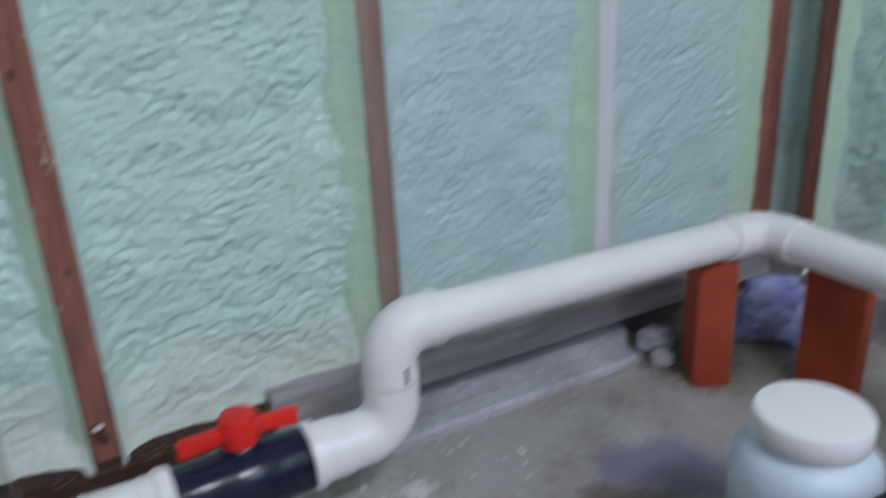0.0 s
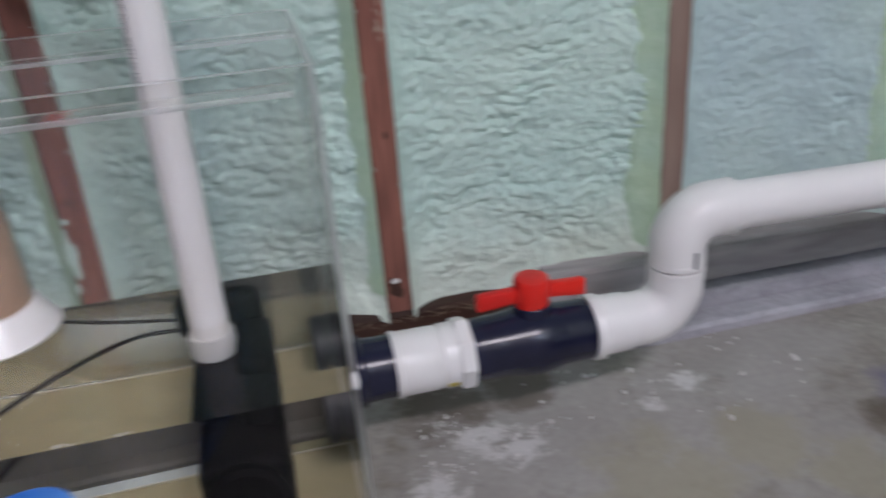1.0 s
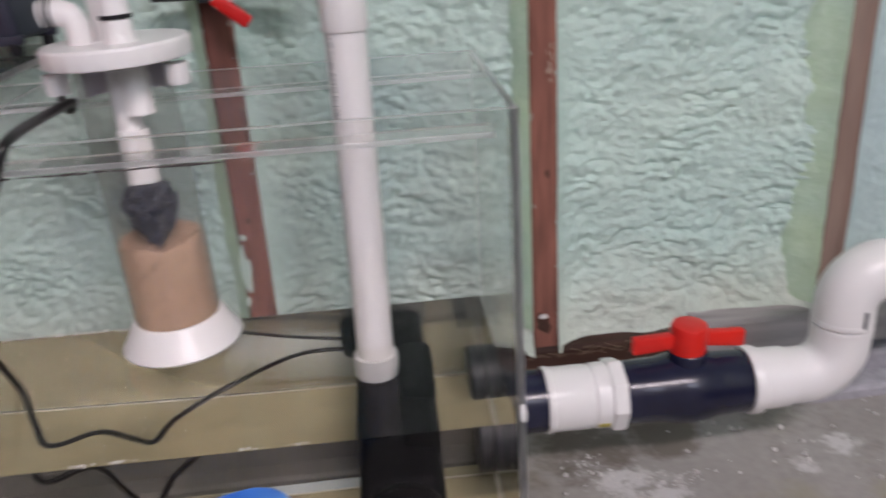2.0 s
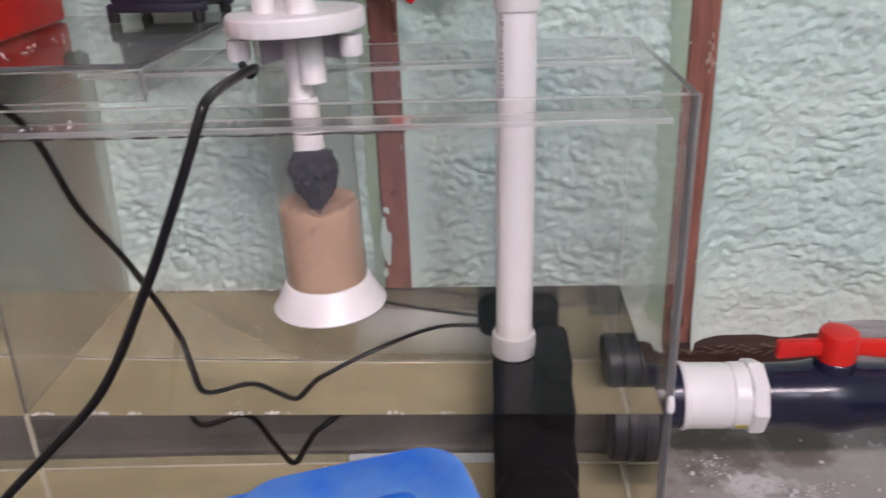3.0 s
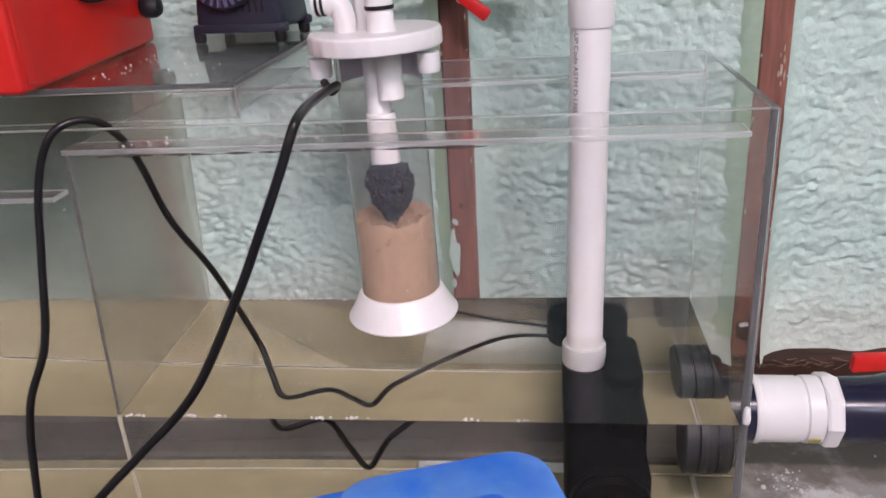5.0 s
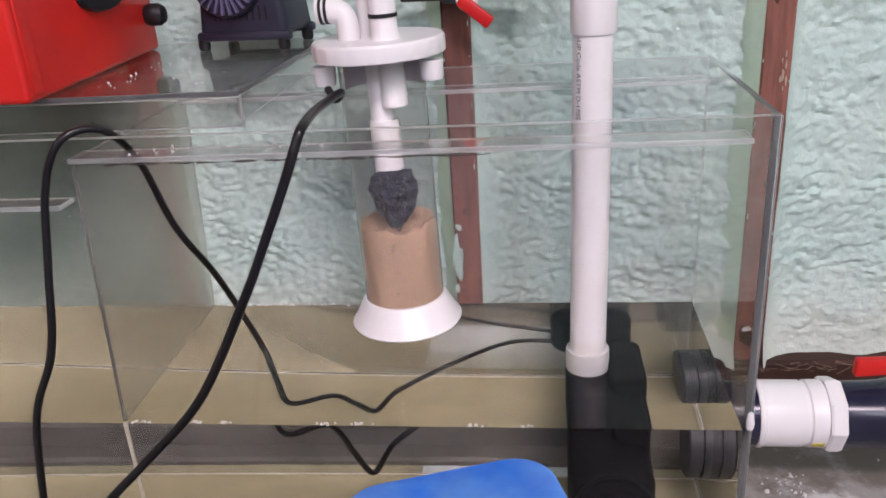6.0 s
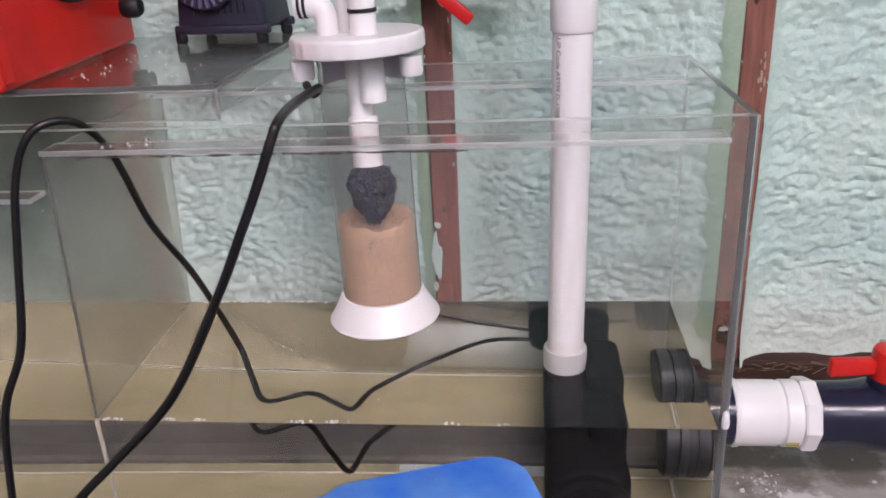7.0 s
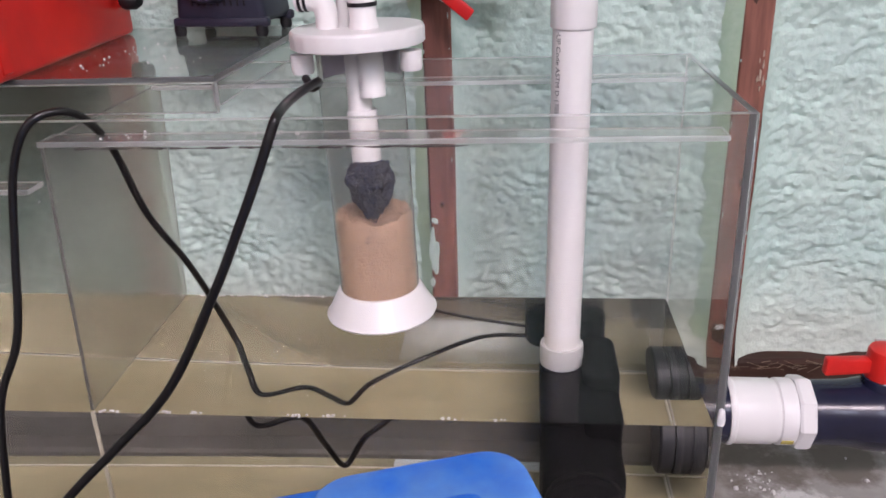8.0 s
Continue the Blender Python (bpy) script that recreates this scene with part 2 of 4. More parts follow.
# ---------------------------------------------------------------- building helpers
def link_mesh(name, bm, material, smooth=False, parent=None, label=""):
    me = bpy.data.meshes.new(name)
    bm.normal_update()
    bm.to_mesh(me)
    bm.free()
    me.materials.append(material)
    if smooth:
        me.shade_smooth()
        me.set_sharp_from_angle(angle=radians(38))
    ob = new(name, me)
    if parent:
        ob.parent = parent
    if label:
        tagged(ob, label)
    return ob


def part(name, bm, material, parent, label="", smooth=True):
    return link_mesh(name, bm, material, smooth, parent, label)


def thing(name, label, category, group="", kind=""):
    return tagged(new(name), label, category, group, kind)


def box(x0, x1, y0, y1, z0, z1, bevel=0.0, seg=2, m=None):
    bm = bmesh.new()
    bmesh.ops.create_cube(bm, size=1, matrix=Matrix.Translation(((x0 + x1) / 2, (y0 + y1) / 2, (z0 + z1) / 2)) @ Matrix.Diagonal((x1 - x0, y1 - y0, z1 - z0, 1)))
    if bevel:
        bmesh.ops.bevel(bm, geom=bm.edges[:], offset=bevel, segments=seg, affect="EDGES", profile=0.5)
    if m:
        bm.transform(m)
    return bm


def lathe(profile, m=None, n=48, cap=True):
    """A turned body round z, from (radius, height) pairs, bottom to top."""
    bm = bmesh.new()
    rings = []
    for r, z in profile:
        rings.append([bm.verts.new((r * math.cos(2 * math.pi * i / n), r * math.sin(2 * math.pi * i / n), z)) for i in range(n)])
    for a, b in zip(rings, rings[1:]):
        for i in range(n):
            bm.faces.new((a[i], a[(i + 1) % n], b[(i + 1) % n], b[i]))
    if cap:
        bm.faces.new(rings[0][::-1])
        bm.faces.new(rings[-1])
    bmesh.ops.remove_doubles(bm, verts=bm.verts[:], dist=1e-6)
    if m:
        bm.transform(m)
    return bm


def joined(*meshes):
    out = bmesh.new()
    for bm in meshes:
        me = bpy.data.meshes.new("tmp")
        bm.to_mesh(me)
        bm.free()
        out.from_mesh(me)
        bpy.data.meshes.remove(me)
    return out


def smooth_line(points, steps=10):
    """A Catmull-Rom line through the points."""
    p = [Vector(q) for q in points]
    p = [2 * p[0] - p[1]] + p + [2 * p[-1] - p[-2]]
    out = []
    for i in range(1, len(p) - 2):
        for k in range(steps):
            t = k / steps
            out.append(0.5 * ((2 * p[i]) + (p[i + 1] - p[i - 1]) * t + (2 * p[i - 1] - 5 * p[i] + 4 * p[i + 1] - p[i + 2]) * t * t
                              + (3 * p[i] - p[i - 1] - 3 * p[i + 1] + p[i + 2]) * t ** 3))
    return out + [p[-2]]


def tube(line, radius, n=14, cap=True):
    """A round bar along a line of points; radius may be one number or one for each point."""
    line = [Vector(p) for p in line]
    radii = radius if isinstance(radius, (list, tuple)) else [radius] * len(line)
    bm = bmesh.new()
    rings, up = [], None
    for i, p in enumerate(line):
        d = (line[min(i + 1, len(line) - 1)] - line[max(i - 1, 0)]).normalized()
        if up is None:
            up = d.orthogonal().normalized()
        up = (up - d * up.dot(d)).normalized()
        side = d.cross(up)
        rings.append([bm.verts.new(p + radii[i] * (math.cos(2 * math.pi * k / n) * up + math.sin(2 * math.pi * k / n) * side)) for k in range(n)])
    for a, b in zip(rings, rings[1:]):
        for k in range(n):
            bm.faces.new((a[k], a[(k + 1) % n], b[(k + 1) % n], b[k]))
    if cap:
        bm.faces.new(rings[0][::-1])
        bm.faces.new(rings[-1])
    return bm


def along_x(x, y, z):
    """Turns a body round z into one round x, its foot at x."""
    return Matrix.Translation((x, y, z)) @ Matrix.Rotation(radians(90), 4, "Y")


# ---------------------------------------------------------------- the room
RIGHT = 1.27            # face of the side wall's studs
LEFT, BACK, TOP = -2.6, -3.4, 2.8

floor_bm = bmesh.new()
bmesh.ops.create_grid(floor_bm, x_segments=120, y_segments=80, size=0.5)
floor_bm.transform(Matrix.Translation(((LEFT + 1.55) / 2, (BACK + 0.3) / 2, 0)) @ Matrix.Diagonal((1.55 - LEFT, 0.3 - BACK, 1, 1)))
for v in floor_bm.verts:
    v.co.z = 0.003 * noise.noise(v.co * 4) + 0.0015 * noise.noise(v.co * 17)
tagged(link_mesh("floor", floor_bm, CONCRETE, True), "worn grey concrete floor with stains, white residue and painted jug shadows", "floor", kind="structure")
tagged(link_mesh("ceiling", box(LEFT - 0.1, 1.55, BACK - 0.1, 0.3, TOP, TOP + 0.1), PLASTER), "plain painted ceiling", "ceiling", kind="structure")
tagged(link_mesh("wall_south", box(LEFT - 0.1, 1.55, BACK - 0.1, BACK, -0.02, TOP), PLASTER), "plain painted wall", "wall", kind="structure")
tagged(link_mesh("wall_west", box(LEFT - 0.1, LEFT, BACK, 0.3, -0.02, TOP), PLASTER), "plain painted wall", "wall", kind="structure")
wall_north = tagged(link_mesh("wall_north", box(LEFT, 1.55, 0.145, 0.3, -0.02, TOP), PLASTER), "stud wall filled with mint green spray foam", "wall", kind="structure")
wall_east = tagged(link_mesh("wall_east", box(1.415, 1.55, BACK, 0.145, -0.02, TOP), PLASTER), "stud wall filled with mint green spray foam", "wall", kind="structure")

CURB_Z, SILL_Z = 0.05, 0.088


def foam_sheet(a0, a1, z0, z1, turn, seed, step=0.004, calm=1.0):
    """Sprayed foam between two studs: hollow in the middle, creeping up the studs, with drooping wrinkles."""
    bm = bmesh.new()
    na = max(8, int((a1 - a0) / step))
    zs = []
    z = z0
    while z < z1:
        zs.append(z)
        z += step if z < 0.85 else 0.03
    zs.append(z1)
    grid = []
    off = Vector((seed * 7.3, seed * 3.1, 0))
    for z in zs:
        row = []
        for i in range(na + 1):
            a = a0 + (a1 - a0) * i / na
            e = min(a - a0, a1 - a)
            cove = 0.030 * math.exp(-e / 0.018)
            foot = 0.02 * math.exp(-(z - z0) / 0.035)
            q = Vector((a, z * 1.0, 0)) + off
            warp = noise.noise(q * 9) * 0.03
            low = max(0.0, 1 - (z - z0) / 0.11)
            fold = Vector((noise.noise(q * 38), noise.noise(q * 38 + Vector((9, 4, 2))), 0)) * 0.006
            v1 = noise.voronoi(Vector(((a + fold.x) * 62 + warp * 45, (z + fold.y + warp * 0.7) * 84, seed * 3.3)))[0]
            cell = min(0.9, v1[0])
            cell2 = noise.noise(Vector((a * 85 + warp * 40, z * 125 + warp * 60, seed + 5)))
            big = noise.noise(Vector((a * 15 + warp * 20, (z + warp) * 30, seed + 9)))
            lump = noise.noise(q * 6) * 0.007 + noise.noise(q * 17) * 0.005 * (1 + low)
            patchy = 0.55 + 0.45 * max(-1.0, min(1.0, 2.2 * noise.noise(q * 11 + Vector((0, 0, 4)))))
            tiny = noise.noise(Vector((a * 210, z * 250, seed + 2)))
            ridge = (0.5 - cell * cell) * 0.0115 * patchy + cell2 * 0.0030 + (0.4 - abs(big)) * 0.0048 + tiny * 0.0012
            fade = min(1, 0.35 + e / 0.05) * (1 - 0.45 * low) * calm
            depth = 0.036 - cove - foot - lump - ridge * fade
            row.append(bm.verts.new((a, depth, z)))
        grid.append(row)
    for r, s in zip(grid, grid[1:]):
        for i in range(na):
            bm.faces.new((r[i], r[i + 1], s[i + 1], s[i]))
    if turn:
        bm.transform(turn)
    return bm


def edge_strip(a, side, z0, z1, turn, seed, width=0.024):
    """The thin yellowish skin that ran along a stud's flank."""
    bm = bmesh.new()
    rows = []
    z = z0
    while z < z1 + 0.001:
        w = width + 0.008 * noise.noise(Vector((seed, z * 7, 1))) + 0.005 * noise.noise(Vector((seed, z * 40, 3)))
        row = []
        for k in range(6):
            f = k / 5
            e = w * f
            y = 0.004 + 0.034 * (1 - math.exp(-e / 0.017)) - 0.0055 * math.sin(math.pi * f) - 0.006 * (1 - f) + 0.003 * noise.noise(Vector((a + e * 30, z * 45, seed)))
            row.append(bm.verts.new((a + side * e, y + (0.006 if k == 5 else 0.0), z)))
        rows.append(row)
        z += 0.008 if z < 0.85 else 0.08
    for r, s in zip(rows, rows[1:]):
        for k in range(5):
            bm.faces.new((r[k], r[k + 1], s[k + 1], s[k]) if side > 0 else (r[k + 1], r[k], s[k], s[k + 1]))
    if turn:
        bm.transform(turn)
    return bm


def stud_mesh(c, z0, z1, turn, seed, half=0.019, proud=0.0):
    bm = bmesh.new()
    rows = []
    n = 40
    for k in range(n + 1):
        z = z0 + (z1 - z0) * k / n
        w0 = 0.0022 * noise.noise(Vector((seed, z * 9, 0)))
        w1 = 0.0022 * noise.noise(Vector((seed, z * 9, 9)))
        rows.append([bm.verts.new(p) for p in ((c - half + w0, 0.14, z), (c - half + w0, 0.003 - proud, z), (c - half + 0.003 + w0, -proud, z),
                                               (c + half - 0.003 + w1, -proud, z), (c + half + w1, 0.003 - proud, z), (c + half + w1, 0.14, z))])
    for r, s in zip(rows, rows[1:]):
        for i in range(5):
            bm.faces.new((r[i], r[i + 1], s[i + 1], s[i]))
    bm.faces.new(rows[0][::-1])
    bm.faces.new(rows[-1])
    if turn:
        bm.transform(turn)
    return bm


PITCH = 0.408
studs_north = [(-0.440 - PITCH * k, STUD) for k in range(5, 0, -1)] + [(-0.406, STUD), (0.0, STUD), (0.431, STUD_GREY), (0.841, STUD_WHITE), (1.240, STUD)]
for k, (c, material) in enumerate(studs_north):
    tagged(link_mesh("stud", stud_mesh(c, SILL_Z, TOP, None, k, 0.030 if c > 1.2 else 0.019), material, False, wall_north), "red-brown timber stud" if material is STUD else "weathered timber stud")
spans = [(a[0] + 0.019, b[0] - (0.030 if b[0] > 1.2 else 0.019)) for a, b in zip(studs_north, studs_north[1:])] + [(1.270, 1.40)]
for k, (a, b) in enumerate(spans):
    near = a > -1.3
    link_mesh("foam", foam_sheet(a, b, SILL_Z - 0.008, TOP, None, k + 1, 0.0030 if near else 0.03, 0.55 if a > 0.4 else 1.0), FOAM_GREY if a > 0.4 else FOAM, True, wall_north)
    if near:
        link_mesh("foam_edge", edge_strip(b, -1, SILL_Z + 0.03, TOP, None, k + 30, 0.040 if b > 0.3 else 0.024), FOAM_EDGE, True, wall_north)
east_turn = Matrix.Translation((RIGHT, 0, 0)) @ Matrix.Rotation(radians(-90), 4, "Z")
studs_east = [0.080, 0.080 + PITCH, 0.080 + 2 * PITCH, 0.080 + 3 * PITCH, 0.080 + 4 * PITCH, 0.080 + 5 * PITCH, 0.080 + 6 * PITCH]
for k, c in enumerate(studs_east):
    tagged(link_mesh("stud", stud_mesh(c, SILL_Z, TOP, east_turn, k + 40), STUD, False, wall_east), "red-brown timber stud")
for k, (a, b) in enumerate([(-0.05, 0.061)] + [(p + 0.019, q - 0.019) for p, q in zip(studs_east, studs_east[1:])]):
    link_mesh("foam", foam_sheet(a, b, SILL_Z - 0.008, TOP, east_turn, k + 21, 0.0055 if k < 3 else 0.03), FOAM, True, wall_east)
    if k < 3:
        link_mesh("foam_edge", edge_strip(a, 1, SILL_Z, TOP, east_turn, k + 60), FOAM_EDGE, True, wall_east)
        link_mesh("foam_edge", edge_strip(b, -1, SILL_Z, TOP, east_turn, k + 70), FOAM_EDGE, True, wall_east)


def rough_bar(x0, x1, y0, y1, z0, z1, amp, seed, n=70):
    """A long board or kerb along x with uneven, worn faces."""
    bm = bmesh.new()
    rows = []
    c = min(0.006, (z1 - z0) * 0.2)
    for k in range(n + 1):
        x = x0 + (x1 - x0) * k / n
        d = [amp * noise.noise(Vector((x * 14, seed, j * 3.7))) for j in range(4)]
        rows.append([bm.verts.new(p) for p in ((x, y1, z0), (x, y0 + d[0], z0), (x, y0 + d[1], z1 - c), (x, y0 + c + d[1], z1 + d[2]), (x, y1, z1 + d[3]))])
    for r, s in zip(rows, rows[1:]):
        for i in range(5):
            j = (i + 1) % 5
            bm.faces.new((r[i], s[i], s[j], r[j]))
    bm.faces.new(rows[0])
    bm.faces.new(rows[-1][::-1])
    bmesh.ops.recalc_face_normals(bm, faces=bm.faces[:])
    return bm


tagged(link_mesh("trim_sill_brown", rough_bar(LEFT, 0.225, -0.006, 0.14, CURB_Z, SILL_Z, 0.0025, 2.0, 200), SILL), "rotten dark brown timber sill under the studs", "sill", kind="structure")
tagged(link_mesh("trim_sill_grey", rough_bar(0.227, 1.41, -0.014, 0.14, CURB_Z + 0.002, 0.108, 0.0012, 3.0, 120), SILL_GREY), "weathered grey timber sill under the studs", "sill", kind="structure")
# curb and step behind the tank have their shade in the colour
tagged(link_mesh("trim_curb_shaded", rough_bar(LEFT, 0.246, -0.022, 0.14, -0.01, CURB_Z - 0.003, 0.003, 4.5, 120), CURB_SHADED), "concrete curb behind the tank, coloured dark as in shade", "curb", kind="structure")
tagged(link_mesh("trim_curb_shaded_foot", rough_bar(LEFT, -0.112, -0.058, -0.026, -0.01, 0.012, 0.002, 9.5, 120), CURB_SHADED), "low step behind the tank, coloured dark as in shade", "curb", kind="structure")
tagged(link_mesh("trim_curb", rough_bar(0.248, 0.872, -0.036, 0.14, -0.01, CURB_Z - 0.004, 0.0015, 4.0, 120), CURB), "low grey concrete curb along the wall", "curb", kind="structure")
tagged(link_mesh("trim_curb_foot", rough_bar(0.25, 0.862, -0.084, -0.039, -0.01, 0.017, 0.0015, 5.0, 110), CURB), "low grey concrete step along the wall", "curb", kind="structure")
tagged(link_mesh("trim_sill_east", box(1.264, 1.41, BACK, -0.01, -0.01, SILL_Z, 0.003), SILL_GREY), "weathered grey timber sill under the studs", "sill", kind="structure")

# window and ceiling lamp that light the room
window = tagged(link_mesh("window_1", box(0.58, 1.42, BACK + 0.001, BACK + 0.03, 1.62, 1.65, 0.003), METAL), "white framed window letting in cool daylight", "window", kind="structure")
for a in ((0.58, 0.61, 1.65, 2.48), (1.39, 1.42, 1.65, 2.48), (0.61, 1.39, 2.45, 2.48), (0.99, 1.01, 1.65, 2.45)):
    part("window_frame", box(a[0], a[1], BACK + 0.001, BACK + 0.03, a[2], a[3], 0.003), METAL, window, smooth=False)
window2 = tagged(link_mesh("window_2", box(-2.4, -1.6, BACK + 0.001, BACK + 0.03, 2.05, 2.08, 0.003), METAL), "small white framed window with bright sky behind", "window", kind="structure")
part("sky_pane", box(-2.37, -1.63, BACK + 0.002, BACK + 0.006, 2.081, 2.719), SKYLIT, window2, "bright sky", False)
for a in ((-2.4, -2.37, 2.08, 2.75), (-1.63, -1.6, 2.08, 2.75), (-2.37, -1.63, 2.72, 2.75), (-2.04, -1.96, 2.08, 2.72)):
    part("window_frame", box(a[0], a[1], BACK + 0.001, BACK + 0.03, a[2], a[3], 0.003), METAL, window2, smooth=False)
lamp = tagged(link_mesh("ceiling_light", box(-0.25, 1.05, -2.63, -2.27, 2.66, TOP - 0.001, 0.006), METAL), "white ceiling strip light", "lamp")
part("diffuser", box(-0.22, 1.02, -2.61, -2.29, 2.650, 2.6595), LIT, lamp, "lit diffuser", False)

# ---------------------------------------------------------------- the glass tank
TX0, TX1, TY0, TY1 = -1.25, -0.102, -0.402, -0.109
BASE_Z, GL, RIM, WATER_Z = 0.020, 0.0065, 0.553, 0.242
board = tagged(link_mesh("base_board", box(TX0 - 0.01, TX1 + 0.004, TY0 - 0.004, TY1 + 0.004, 0.0, BASE_Z, 0.002), BOARD), "cream board under the glass tank", "board")
# added strips: pale for a blue-grey reflection in the water, cream on either side
tagged(link_mesh("pale_filler_strip", rough_bar(-0.47, -0.262, TY1 + 0.006, TY1 + 0.047, 0.0005, 0.0045, 0.0005, 6.0, 20), PALE), "pale strip added behind the tank for the blue-grey reflection in the water", "strip")
part("added_back_lip", rough_bar(TX0, -0.472, TY1 + 0.005, TY1 + 0.047, 0.0005, 0.0045, 0.0005, 7.0, 30), BOARD, board, smooth=False)
part("added_back_lip", rough_bar(-0.260, TX1, TY1 + 0.005, TY1 + 0.047, 0.0005, 0.0045, 0.0005, 8.0, 12), BOARD, board, smooth=False)
tank = thing("glass_tank", "long clear glass sump tank half full of water", "aquarium")


def pane(name, bm, material, parent, label="", edges=True):
    """A sheet of glass: clear faces, pale ground edges."""
    bm.normal_update()
    big = max(f.calc_area() for f in bm.faces)
    for f in bm.faces:
        f.material_index = 1 if edges and f.calc_area() < 0.25 * big else 0
    ob = part(name, bm, material, parent, label, smooth=False)
    ob.data.materials.append(EDGE)
    ob.visible_shadow = False
    return ob


IN = BASE_Z + 0.011
BR_Z = 0.5275
pane("front_pane", box(TX0, TX1, TY0, TY0 + GL, BASE_Z + 0.001, RIM, 0.0008, 1), GLASS, tank)
pane("back_pane", box(TX0, TX1, TY1 - GL, TY1, BASE_Z + 0.001, RIM, 0.0008, 1), BACK_GLASS, tank, "back glass with reflections painted as vertical streaks")
pane("algae_film", box(TX0 + GL + 0.001, -0.757, TY1 - GL - 0.0022, TY1 - GL - 0.0007, WATER_Z + 0.001, RIM - 0.004), FILM, tank, "dull olive film on the back glass", False)
pane("side_pane", box(TX1 - GL, TX1, TY0 + GL + 0.0006, TY1 - GL - 0.0006, BASE_Z + 0.001, RIM, 0.0008, 1), GLASS, tank)
pane("side_pane", box(TX0, TX0 + GL, TY0 + GL + 0.0006, TY1 - GL - 0.0006, BASE_Z + 0.001, RIM, 0.0008, 1), GLASS, tank)
part("bottom_panel", box(TX0 + GL, TX1 - GL, TY0 + GL, TY1 - GL, BASE_Z + 0.001, IN, 0), BOARD, tank, "cream tank bottom", False)
pane("front_brace", box(-0.735, TX1 - GL - 0.013, TY0 + GL + 0.0006, TY0 + GL + 0.032, BR_Z, BR_Z + 0.005, 0.0008, 1), HAZE, tank)
pane("back_brace", box(-0.735, TX1 - GL - 0.001, TY1 - GL - 0.030, TY1 - GL - 0.0006, BR_Z, BR_Z + 0.005, 0.0008, 1), HAZE, tank)
divider_bm = box(-0.002, 0.002, TY0 + GL + 0.002, TY1 - GL - 0.004, WATER_Z + 0.001, 0.531, 0.0008, 1)
for v in divider_bm.verts:
    v.co.x += -0.743 + 0.012 * ((v.co.z - WATER_Z) / 0.29) ** 2 - 0.006 * (v.co.y - TY0) / 0.28
pane("divider", divider_bm, THIN, tank, "hazy divider glass", False)
pane("low_brace", box(TX0 + GL + 0.001, -0.754, TY0 + GL + 0.0006, TY0 + GL + 0.028, 0.482, 0.487, 0.0008, 1), HAZE, tank)
rng = random.Random(41)
gx = -0.70
while gx < -0.38:
    gl = rng.uniform(0.02, 0.11)
    line = [(gx + gl * k / 9, TY0 + GL + 0.0022, BR_Z - 0.0020 + rng.uniform(-0.0004, 0.0004)) for k in range(10)]
    part("grime_line", tube(line, [rng.uniform(0.0003, 0.0015) for k in range(10)], 6), GRIME, tank, "black grime under the brace", False)
    gx += gl * rng.uniform(0.9, 1.25)
wx0, wx1, wy0, wy1 = TX0 + GL + 0.0005, TX1 - GL - 0.0005, TY0 + GL + 0.0005, TY1 - GL - 0.0005
water = tagged(link_mesh("water", box(wx0, wx1, wy0, wy1, IN - 0.004, WATER_Z), WATER), "clear slightly yellow water standing in the tank", "water", kind="structure")
water.visible_shadow = False

part("silicone_seam", box(TX0 + GL + 0.004, TX1 - GL - 0.002, TY1 - GL - 0.004, TY1 - GL - 0.001, IN + 0.0003, IN + 0.0026, 0.0008, 1), SEAM_PALE, tank, "pale silicone seam", False)
part("silicone_seam", box(TX1 - GL - 0.004, TX1 - GL - 0.001, TY0 + GL + 0.002, TY1 - GL - 0.005, IN + 0.0003, IN + 0.0026, 0.0008, 1), SEAM_PALE, tank, "pale silicone seam", False)
part("silicone_seam", box(-0.745, -0.741, TY0 + GL + 0.001, TY0 + GL + 0.004, IN, WATER_Z - 0.001), SEAM_PALE, tank, "pale silicone seam", False)

# clear cover over one end of the tank
cover = thing("tank_cover", "clear acrylic cover tray dusted with white crumbs", "cover")
CZ0, CZ1, CX, CY = RIM + 0.001, 0.583, -0.573, -0.362
pane("top_sheet", box(TX0, CX, CY, TY1 + 0.098, CZ1 - 0.005, CZ1, 0.0008, 1), ACRYLIC, cover)
pane("front_sheet", box(TX0 + GL + 0.001, CX, CY, CY + 0.005, 0.549, CZ1 - 0.0056, 0.0008, 1), ACRYLIC, cover)
pane("side_sheet", box(CX - 0.005, CX, CY + 0.0056, TY1 + 0.091, CZ0, CZ1 - 0.0056, 0.0008, 1), ACRYLIC, cover)
pane("back_sheet", box(TX0, CX, TY1 + 0.092, TY1 + 0.097, CZ0, CZ1 - 0.0056, 0.0008, 1), ACRYLIC, cover)

# ---------------------------------------------------------------- drain pipe along the wall
AY, AZ = -0.198, 0.129
drain = thing("drain_pipe", "white plastic drain pipe with navy ball valve along the foam wall", "pipe")
part("bulkhead_flange", lathe([(0.030, -0.028), (0.041, -0.028), (0.0445, -0.025), (0.0445, -0.012), (0.039, -0.012), (0.039, -0.0095), (0.0445, -0.009), (0.0445, -0.0005), (0.03, -0.0005)],
                              along_x(TX1 - GL, AY, AZ)), DARKGREY, drain, "dark grey bulkhead flange with rubber gasket")
part("bulkhead_nut", lathe([(0.030, 0.001), (0.043, 0.001), (0.0445, 0.004), (0.0445, 0.018), (0.040, 0.022), (0.039, 0.045), (0.0395, 0.063), (0.03, 0.063)], along_x(TX1, AY, AZ)), NAVY, drain, "glossy navy bulkhead nut")
